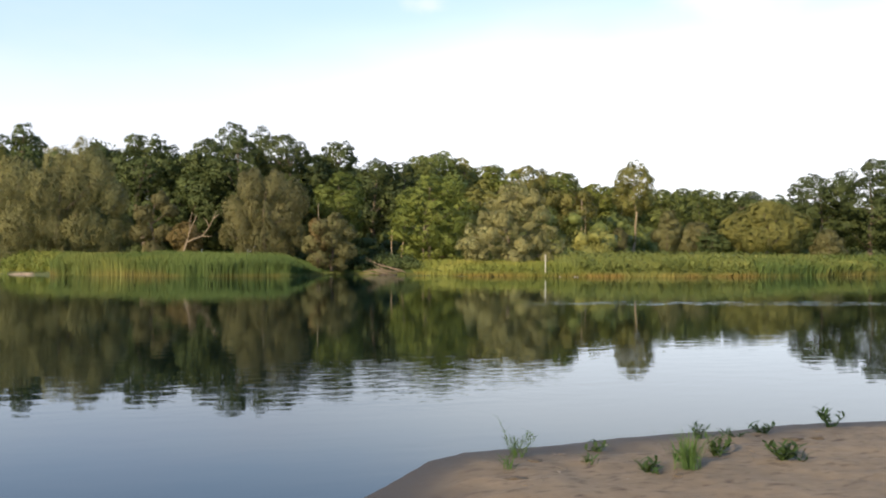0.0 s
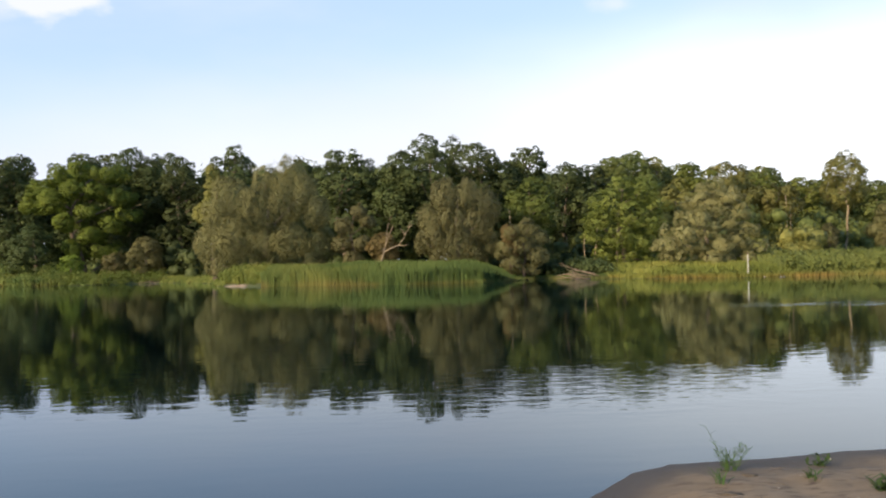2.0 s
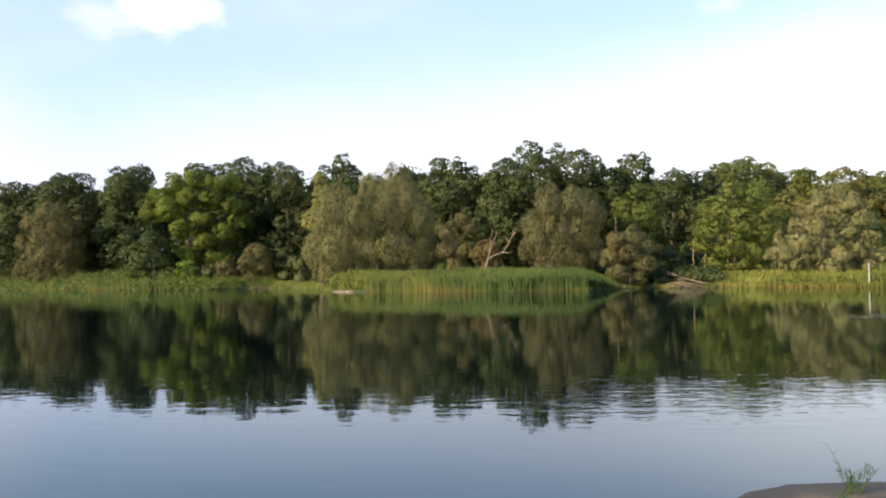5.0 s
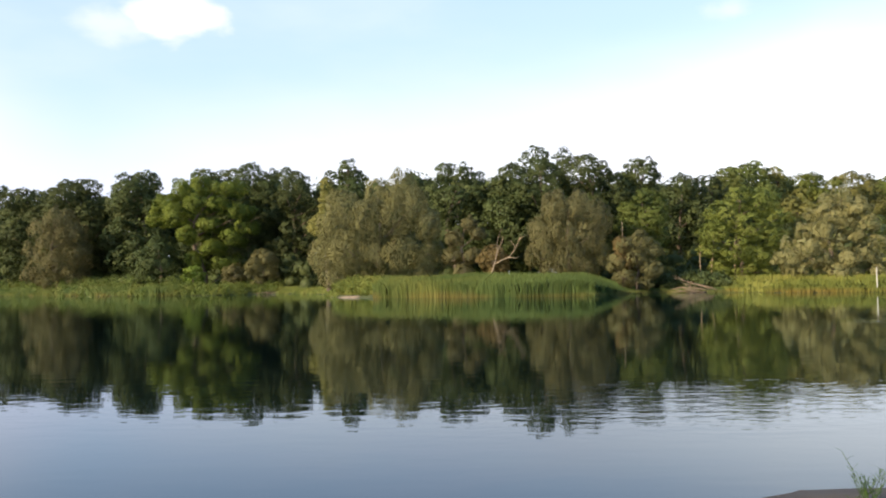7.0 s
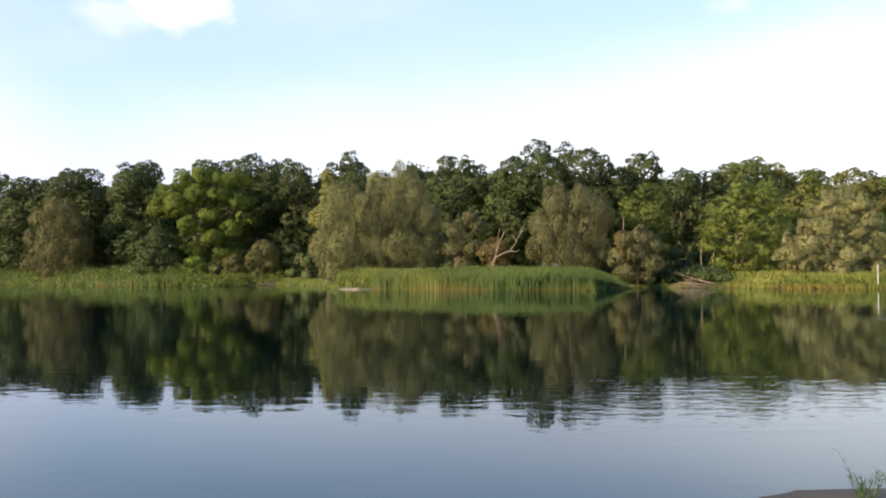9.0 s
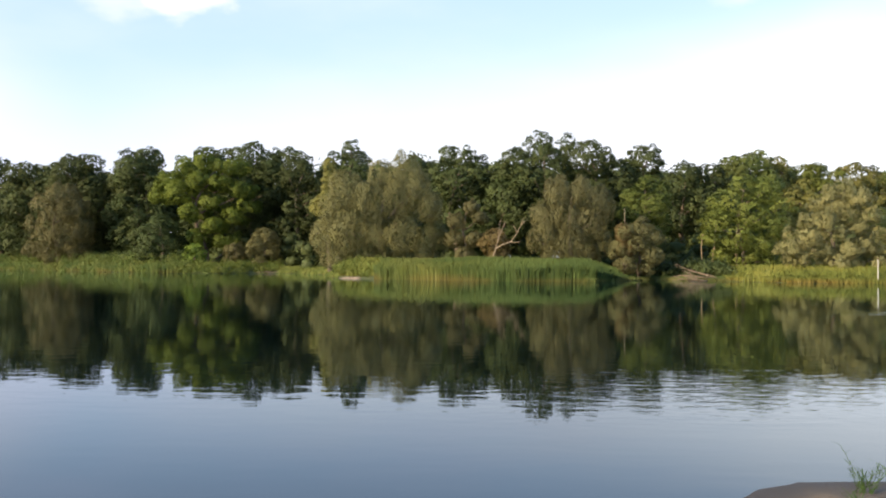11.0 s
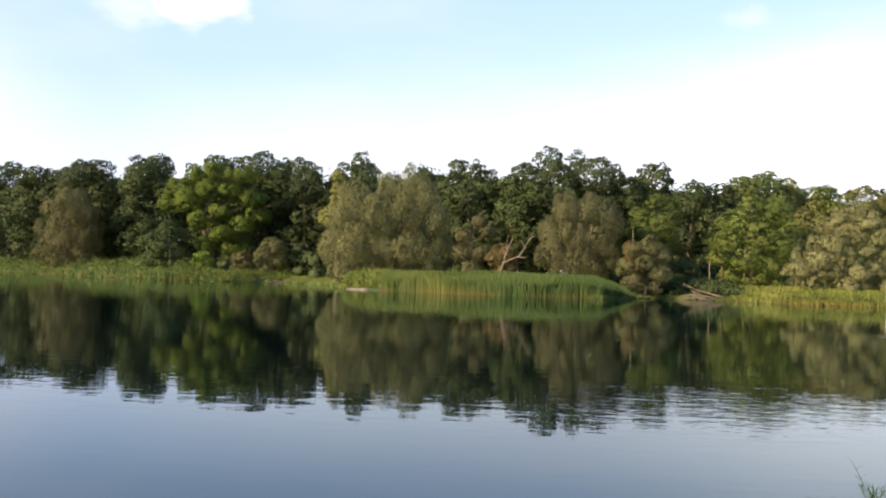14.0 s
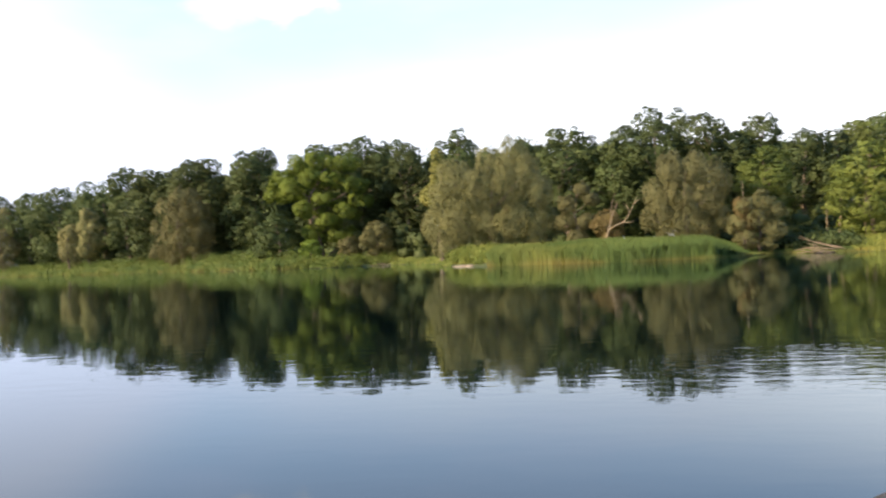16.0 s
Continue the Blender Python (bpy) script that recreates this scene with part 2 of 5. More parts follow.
    h = m("ADD", h, m("MULTIPLY", m("MULTIPLY", ripple.outputs["Fac"], pm.outputs[0]), 0.3))
    h = m("ADD", h, m("MULTIPLY", m("MULTIPLY", fine.outputs["Fac"], pm.outputs[0]), 0.08))
    h = m("ADD", h, m("MULTIPLY", m("MULTIPLY", fine.outputs["Fac"], near_patch.outputs[0]), 0.32))
    h = m("ADD", h, m("MULTIPLY", m("MULTIPLY", ripple.outputs["Fac"], near_patch.outputs[0]), 0.65))
    h = m("ADD", h, m("MULTIPLY", m("MULTIPLY", ripple.outputs["Fac"], race), 12.0))
    bp = N("ShaderNodeBump")
    bp.inputs["Strength"].default_value, bp.inputs["Distance"].default_value = 1.0, 0.006
    L(h, bp.inputs["Height"])
    fresnel, coat = N("ShaderNodeFresnel"), N("ShaderNodeMixShader")
    fresnel.inputs["IOR"].default_value = 1.333
    for node in (fresnel, gloss):
        L(bp.outputs[0], node.inputs["Normal"])
    L(fresnel.outputs[0], coat.inputs[0])
    L(p.outputs[0], coat.inputs[1])
    L(gloss.outputs[0], coat.inputs[2])
    L(coat.outputs[0], out.inputs[0])
    return mat


def sand_material():
    """Dry buff sand, darker where it is damp close to the water level, with specks of litter."""
    mat, nt, N, L = material("river_sand")
    out, p = N("ShaderNodeOutputMaterial"), N("ShaderNodeBsdfPrincipled")
    big, mid, grain, speck = noise_node(nt, 0.9, 4), noise_node(nt, 7, 5), noise_node(nt, 160, 2), noise_node(nt, 7, 5, (1, 1.7, 1))
    ramp = N("ShaderNodeValToRGB")
    set_ramp(ramp, ((0.30, (0.137, 0.097, 0.063)), (0.55, (0.22, 0.162, 0.107)), (0.75, (0.28, 0.213, 0.145))))
    a = N("ShaderNodeMath")
    a.operation = "MULTIPLY_ADD"
    L(grain.outputs["Fac"], a.inputs[0])
    a.inputs[1].default_value = 0.25
    b = N("ShaderNodeMath")
    b.operation = "MULTIPLY_ADD"
    L(mid.outputs["Fac"], b.inputs[0])
    b.inputs[1].default_value = 0.4
    c = N("ShaderNodeMath")
    c.operation = "MULTIPLY"
    L(big.outputs["Fac"], c.inputs[0])
    c.inputs[1].default_value = 0.4
    L(c.outputs[0], b.inputs[2])
    L(b.outputs[0], a.inputs[2])
    L(a.outputs[0], ramp.inputs[0])
    dirt = N("ShaderNodeMapRange")
    L(speck.outputs["Fac"], dirt.inputs["Value"])
    dirt.inputs["From Min"].default_value, dirt.inputs["From Max"].default_value = 0.54, 0.72
    dm = N("ShaderNodeMix")
    dm.data_type = "RGBA"
    L(dirt.outputs[0], dm.inputs["Factor"])
    L(ramp.outputs[0], dm.inputs["A"])
    dm.inputs["B"].default_value = (0.085, 0.055, 0.038, 1)
    geo, sep = N("ShaderNodeNewGeometry"), N("ShaderNodeSeparateXYZ")
    L(geo.outputs["Position"], sep.inputs[0])
    lvl = N("ShaderNodeMath")
    lvl.operation = "MULTIPLY_ADD"
    L(big.outputs["Fac"], lvl.inputs[0])
    lvl.inputs[1].default_value = -0.06
    L(sep.outputs[2], lvl.inputs[2])
    wet = N("ShaderNodeMapRange")
    wet.interpolation_type = "SMOOTHSTEP"
    L(lvl.outputs[0], wet.inputs["Value"])
    wet.inputs["From Min"].default_value, wet.inputs["From Max"].default_value = -0.01, 0.085
    wet.inputs["To Min"].default_value, wet.inputs["To Max"].default_value = 1.0, 0.0
    wm = N("ShaderNodeMix")
    wm.data_type = "RGBA"
    L(wet.outputs[0], wm.inputs["Factor"])
    L(dm.outputs["Result"], wm.inputs["A"])
    wm.inputs["B"].default_value = (0.07, 0.054, 0.041, 1)
    L(wm.outputs["Result"], p.inputs["Base Color"])
    rr = N("ShaderNodeMapRange")
    L(wet.outputs[0], rr.inputs["Value"])
    rr.inputs["To Min"].default_value, rr.inputs["To Max"].default_value = 0.95, 0.7
    L(rr.outputs[0], p.inputs["Roughness"])
    bp = N("ShaderNodeBump")
    bp.inputs["Strength"].default_value, bp.inputs["Distance"].default_value = 0.7, 0.03
    L(a.outputs[0], bp.inputs["Height"])
    L(bp.outputs[0], p.inputs["Normal"])
    L(p.outputs[0], out.inputs[0])
    return mat


M_WATER, M_SAND = water_material(), sand_material()
M_EARTH = plain_material("meadow_soil", (0.045, 0.06, 0.018), (0.13, 0.15, 0.05), 0.4, 0.95, 0.6, fine=6.0)
M_WILLOW = leaf_material("willow_leaf", (0.118, 0.116, 0.048), (0.205, 0.198, 0.085), (0.300, 0.286, 0.135))
M_SILVER = leaf_material("silver_willow_leaf", (0.176, 0.167, 0.072), (0.304, 0.286, 0.130), (0.440, 0.409, 0.202))
# close to willow_leaf at 0.85 of its value, for the far left willow
M_WILLOW_DARK = leaf_material("darker_willow_leaf", (0.10, 0.096, 0.042), (0.175, 0.164, 0.072), (0.25, 0.232, 0.113))
M_OAK = leaf_material("oak_leaf", (0.038, 0.055, 0.019), (0.081, 0.107, 0.036), (0.146, 0.172, 0.059), 0.2)
M_WOODEDGE = leaf_material("wood_edge_leaf", (0.072, 0.094, 0.026), (0.146, 0.174, 0.048), (0.234, 0.257, 0.078), 0.22)
M_GREEN = leaf_material("ash_leaf", (0.095, 0.120, 0.027), (0.194, 0.223, 0.050), (0.306, 0.320, 0.086))
M_YELLOW = leaf_material("poplar_leaf", (0.072, 0.106, 0.018), (0.180, 0.245, 0.041), (0.295, 0.361, 0.075))
M_LIME = leaf_material("bright_ash_leaf", (0.075, 0.105, 0.024), (0.145, 0.185, 0.043), (0.235, 0.27, 0.073))
M_OLIVE = leaf_material("grey_poplar_leaf", (0.138, 0.139, 0.040), (0.246, 0.242, 0.072), (0.372, 0.348, 0.120))
M_BARK = plain_material("bark", (0.075, 0.055, 0.038), (0.20, 0.16, 0.12), 2.0, 0.9, 0.7, (3, 3, 0.6), 12)
M_PALE = plain_material("bleached_wood", (0.22, 0.165, 0.105), (0.40, 0.31, 0.215), 2.0, 0.8, 0.5, (3, 3, 0.8), 14)
M_DRIFT = plain_material("driftwood", (0.14, 0.10, 0.07), (0.32, 0.24, 0.165), 2.0, 0.85, 0.5, (1, 3, 3), 14)
M_DRY = leaf_material("dry_leaf", (0.128, 0.101, 0.041), (0.218, 0.167, 0.068), (0.299, 0.239, 0.108))
M_REED = reed_material("reed_blade", (0.28, 0.19, 0.065), (0.06, 0.11, 0.026), (0.125, 0.165, 0.038), (0.22, 0.235, 0.06), 0.85)
M_LUSH = reed_material("lush_reed_blade", (0.224, 0.170, 0.050), (0.065, 0.108, 0.028), (0.110, 0.162, 0.041), (0.176, 0.230, 0.063), 0.5)
M_RANK = leaf_material("rank_herb_leaf", (0.075, 0.115, 0.024), (0.15, 0.185, 0.043), (0.27, 0.24, 0.085), 0.3)
M_SEDGE = reed_material("sedge_blade", (0.32, 0.17, 0.045), (0.145, 0.175, 0.035), (0.235, 0.255, 0.053), (0.34, 0.33, 0.085), 0.55)
M_FARREED = reed_material("meadow_reed_blade", (0.420, 0.210, 0.063), (0.147, 0.182, 0.049), (0.231, 0.255, 0.070), (0.329, 0.329, 0.105), 0.6)
M_SPIT = plain_material("spit_sand", (0.20, 0.15, 0.105), (0.34, 0.26, 0.19), 3.0, 0.95, 0.5)
M_MEADOW = leaf_material("meadow_herb_leaf", (0.123, 0.157, 0.039), (0.210, 0.244, 0.064), (0.326, 0.319, 0.102), 0.3)
M_HERB = leaf_material("bank_herb_leaf", (0.084, 0.134, 0.029), (0.174, 0.213, 0.047), (0.302, 0.291, 0.084), 0.3)
M_PAINT = plain_material("white_paint", (0.38, 0.36, 0.31), (0.55, 0.53, 0.48), 3.0, 0.55, 0.15)
M_DARKWOOD = plain_material("weathered_post_top", (0.10, 0.07, 0.05), (0.2, 0.15, 0.11), 5.0, 0.85, 0.4)
M_STONE = plain_material("river_stone", (0.24, 0.21, 0.18), (0.46, 0.42, 0.37), 4.0, 0.85, 0.5)
M_WEED = leaf_material("weed_leaf", (0.03, 0.06, 0.018), (0.06, 0.10, 0.03), (0.10, 0.15, 0.045), 0.3)
M_BRIGHT = leaf_material("young_grass_blade", (0.06, 0.115, 0.03), (0.10, 0.17, 0.045), (0.165, 0.24, 0.075), 0.35)
M_DARKWEED = leaf_material("dark_weed_leaf", (0.015, 0.035, 0.012), (0.03, 0.06, 0.02), (0.05, 0.085, 0.03), 0.2)

# ---------------------------------------------------------------- helpers for meshes


def mesh_object(name, verts, faces, mat, parent=None, smooth=False, label="", normals=None):
    me = bpy.data.meshes.new(name)
    if isinstance(verts, np.ndarray) and isinstance(faces, np.ndarray):
        n, k = faces.shape
        me.vertices.add(len(verts))
        me.loops.add(n * k)
        me.polygons.add(n)
        me.vertices.foreach_set("co", verts.astype(np.float32).ravel())
        me.loops.foreach_set("vertex_index", faces.astype(np.int32).ravel())
        me.polygons.foreach_set("loop_start", np.arange(0, n * k, k, dtype=np.int32))
        me.update(calc_edges=True)
        me.validate()
    else:
        me.from_pydata([tuple(v) for v in verts], [], [tuple(f) for f in faces])
    me.materials.append(mat)
    if smooth:
        me.polygons.foreach_set("use_smooth", [True] * len(me.polygons))
    me.update()
    if normals is not None:  # soft shading over the rounded masses
        me.polygons.foreach_set("use_smooth", np.ones(len(me.polygons), dtype=bool))
        me.normals_split_custom_set_from_vertices(normals.astype(np.float32))
    ob = new(name, me)
    if parent is not None:
        ob.parent = parent
    if label:
        ob["label"] = label
    return ob


def thing(name, x, y, z, label, category, group="", kind="", turn=0.0):
    e = new(name)
    e.empty_display_size = 0.3
    e.location, e.rotation_euler = (x, y, z), (0, 0, turn)
    return tagged(e, label, category, group, kind)


def tube(path, radii, n=8, rng=None, rough=0.0):
    """A closed tapered tube along a path: vertices and faces."""
    pts = [Vector(p) for p in path]
    verts, faces = [], []
    for i, p in enumerate(pts):
        d = (pts[min(i + 1, len(pts) - 1)] - pts[max(i - 1, 0)]).normalized()
        side = d.cross(Vector((0, 1, 0.01))).normalized()
        up = side.cross(d).normalized()
        for k in range(n):
            a = 2 * math.pi * k / n
            r = radii[i] * (1 + (rng.uniform(-rough, rough) if rng is not None else 0))
            verts.append(p + side * (math.cos(a) * r) + up * (math.sin(a) * r))
    for i in range(len(pts) - 1):
        for k in range(n):
            a, b = i * n + k, i * n + (k + 1) % n
            faces.append((a, b, b + n, a + n))
    faces.append(tuple(range(n))[::-1])
    faces.append(tuple((len(pts) - 1) * n + k for k in range(n)))
    return verts, faces


def join(parts):
    verts, faces = [], []
    for v, f in parts:
        o = len(verts)
        verts += list(v)
        faces += [tuple(i + o for i in q) for q in f]
    return verts, faces


def wander(a, b, n, rng, amount):
    """A bent path from a to b."""
    a, b = np.array(a, float), np.array(b, float)
    t = np.linspace(0, 1, n)[:, None]
    p = a + (b - a) * t
    off = np.cumsum(rng.normal(0, amount, (n, 3)), 0) * np.sin(np.pi * t)
    return p + off


_ico = bmesh.new()
bmesh.ops.create_icosphere(_ico, subdivisions=2, radius=1.0)
_small = bmesh.new()
bmesh.ops.create_icosphere(_small, subdivisions=1, radius=1.0)
LUMP_V = np.array([v.co[:] for v in _small.verts])
LUMP_F = np.array([[v.index for v in f.verts] for f in _small.faces])
_small.free()
ICO_V = np.array([v.co[:] for v in _ico.verts])
ICO_F = np.array([[v.index for v in f.verts] for f in _ico.faces])
_ico.free()
_clod = bmesh.new()
bmesh.ops.create_icosphere(_clod, subdivisions=3, radius=1.0)
CLOD_V = np.array([v.co[:] for v in _clod.verts])
CLOD_F = np.array([[v.index for v in f.verts] for f in _clod.faces])
_clod.free()


def unit(v):
    return v / np.maximum(np.linalg.norm(v, axis=-1, keepdims=True), 1e-9)


def foliage(clumps, cores, n, length, width, rng, droop=0.0, lift=0.25, spread=0.5, warp=1.0, middle=None, round_off=0.35, outward=None, weight=None):
    """Vertices and faces of a mass of leaf sprays on the shells of the clumps (rows of centre and radii),
    over dense inner cores."""
    c, r = clumps[:, :3], clumps[:, 3:6]
    area = (r[:, 0] * r[:, 1] + r[:, 0] * r[:, 2] + r[:, 1] * r[:, 2])
    if weight is not None:
        area = area * weight
    pick = rng.choice(len(c), n, p=area / area.sum())
    d = unit(rng.normal(0, 1, (n, 3)))
    if middle is not None:  # leaves grow towards the light, not into the crown
        away = outward[pick] if outward is not None else unit(c[pick] - middle)
        side = (d * away).sum(1, keepdims=True)
        d = np.where(side < -0.15, d - 2 * side * away, d)
    rad = 0.70 + 0.48 * rng.beta(2.2, 2.8, (n, 1))
    p = c[pick] + d * r[pick] * rad
    warps = [(rng.normal(0, 1.0, 3) * k, rng.uniform(0, 6), unit(rng.normal(0, 1, 3)) * a * warp) for k, a in ((0.7, 0.30), (1.0, 0.26), (1.9, 0.17), (2.6, 0.13))]

    def bent(q):
        return q + sum(np.sin(q @ k + ph)[:, None] * a for k, ph, a in warps)

    p = bent(p)
    nor = unit(unit(d / r[pick]) + rng.normal(0, spread, (n, 3)) + np.array([0, 0, lift]))
    tan = unit(np.cross(nor, rng.normal(0, 1, (n, 3))))
    if droop:
        hang = np.array([0, 0, -1.0]) + rng.normal(0, 0.35, (n, 3))
        hang = hang - (hang * nor).sum(1, keepdims=True) * nor
        tan = unit(tan * (1 - droop) + unit(hang) * droop)
    bi = np.cross(nor, tan)
    s = rng.uniform(0.65, 1.35, (n, 1))
    a, b = tan * length * s * 0.5, bi * width * s * 0.5
    skew = a * rng.uniform(-0.3, 0.3, (n, 1))
    tri = np.stack([p - a - b * 0.6, p + a + skew, p - a * 0.2 + b], 1)
    soft = unit(d / r[pick])
    if outward is not None:
        soft = 0.32 * soft + 0.9 * outward[pick]
    soft = unit(soft + rng.normal(0, 0.32, (n, 3)) + np.array([0, 0, 0.06]))
    if middle is not None:
        soft = unit(soft + round_off * unit(p - middle))
    flip = (np.cross(tri[:, 1] - tri[:, 0], tri[:, 2] - tri[:, 0]) * soft).sum(1) < 0
    tri[flip] = tri[flip][:, [0, 2, 1]]
    v = tri.reshape(-1, 3)
    verts, faces, nors = [v], [np.arange(n * 3).reshape(-1, 3)], [np.repeat(soft, 3, 0)]
    base = len(v)
    for row in cores:
        lump = 1 + 0.16 * np.sin(LUMP_V @ rng.normal(0, 3, 3) + rng.uniform(0, 6)) + rng.normal(0, 0.06, len(LUMP_V))
        verts.append(bent(row[:3] + LUMP_V * row[3:6] * lump[:, None]))
        faces.append(LUMP_F + base)
        nors.append(LUMP_V)
        base += len(LUMP_V)
    return np.concatenate(verts), np.concatenate(faces), np.concatenate(nors)


def fibonacci(n, rng):
    i = np.arange(n) + 0.5
    ph, th = np.arccos(1 - 2 * i / n), np.pi * (1 + 5 ** 0.5) * i + rng.uniform(0, 6)
    return np.stack([np.cos(th) * np.sin(ph), np.sin(th) * np.sin(ph), np.cos(ph)], 1)


def crown_masses(rx, ry, rz, zc, rng, n, habit):
    """Main masses of an uneven crown: rows of centre and radii."""
    d = unit(fibonacci(n, rng) + rng.normal(0, 0.2, (n, 3)))
    shape = np.array([rx, ry, rz])
    r = (rx * ry * rz) ** (1 / 3) * (14 / n) ** 0.4 * 0.36 * rng.uniform(0.7, 1.35, (n, 1)) * np.ones((1, 3))
    r[:, 2] *= {"weep": 1.1, "oak": 0.85, "dome": 0.9, "egg": 1.05}[habit]
    c = d * shape * np.clip(1 - r[:, :1] / min(rx, rz) * rng.uniform(0.6, 1.0, (n, 1)), 0.3, 0.85) + np.array([0, 0, zc])
    if habit in ("weep", "dome"):  # boughs hang wide, down to the ground, narrowing to the top
        below = np.clip((zc - c[:, 2:3]) / rz, 0, 0.92)
        c[:, :2] *= np.clip(1 / np.sqrt(1 - below ** 2), 1, 1.7) ** 0.55
        c[:, :2] *= 1.16 - (0.48 if habit == "dome" else 0.36) * (c[:, 2:3] - zc + rz) / (2 * rz)
    if habit == "egg":
        c[:, :2] *= 0.8 + 0.35 * (1 - np.abs((c[:, 2:3] - zc) / rz + 0.25))
    heart = np.array([[0, 0, zc, rx * 0.55, ry * 0.55, rz * 0.6]])
    return np.concatenate([np.concatenate([c, r], 1), heart])


def listed_masses(masses, rx, ry, h, rng, weep, size):
    """The same from a plan of masses: place across the width, height, size, as shares."""
    rows = []
    for u, w, q in masses:
        deep = ry * math.sqrt(max(0.1, 1 - u * u)) * 0.62
        for dy in (-rng.uniform(0.45, 1.0) * deep, rng.uniform(0.3, 1.0) * deep):
            r = q * rx * size * rng.uniform(0.85, 1.12)
            rows.append((u * rx * 0.98, dy, w * h, r, r, r * (1.12 if weep else 0.85)))
    return np.array(rows)


def plumes(masses, gap, tall, rng):
    """Leafy plumes standing clear of one another over the masses' outer surface; their outward directions too."""
    pts, nor = [], []
    for i, row in enumerate(masses):
        k = max(12, int(13 * row[3] * row[5] / gap ** 2 * 2.2))
        d = unit(rng.normal(0, 1, (k, 3)))
        p = row[:3] + d * row[3:6]
        e = ((p[:, None] - masses[None, :, :3]) / masses[None, :, 3:6])
        e = (e * e).sum(-1)
        e[:, i] = 9
        free = e.min(1) > 0.72
        pts.append(p[free])
        nor.append(unit(d[free] / row[3:6]))
    pts, nor = np.concatenate(pts), np.concatenate(nor)
    order = rng.permutation(len(pts))
    kept = np.empty((len(pts), 3))
    index, m = [], 0
    for i in order:
        if m == 0 or ((kept[:m] - pts[i]) ** 2).sum(1).min() > (gap * 0.86) ** 2:
            kept[m] = pts[i]
            m += 1
            index.append(i)
    p, n = pts[index], nor[index]
    r = gap * rng.uniform(0.40, 0.95, (m, 1))
    c = p + n * (rng.normal(-0.22, 0.18, (m, 1)) * gap)
    rad = r * np.array([[1.0, 1.0, tall]]) * rng.uniform(0.85, 1.2, (m, 3))
    c[:, 2] -= (tall - 1) * r[:, 0] * 0.5
    return np.concatenate([c, rad], 1), n


KINDS = {
    # habit, leaf length and width, droop, masses, gap between plumes and their height, leaf cover
    "willow": ("weep", 0.30, 0.10, 0.75, 18, 0.80, 1.5, 5.0),
    "bush_willow": ("dome", 0.27, 0.13, 0.35, 13, 0.55, 0.9, 5.5),
    "oak": ("oak", 0.42, 0.30, 0.0, 17, 0.92, 0.7, 5.0),
    "green": ("dome", 0.32, 0.21, 0.1, 15, 0.72, 0.65, 5.5),
    "poplar": ("egg", 0.34, 0.23, 0.1, 15, 0.9, 0.9, 5.0),
}


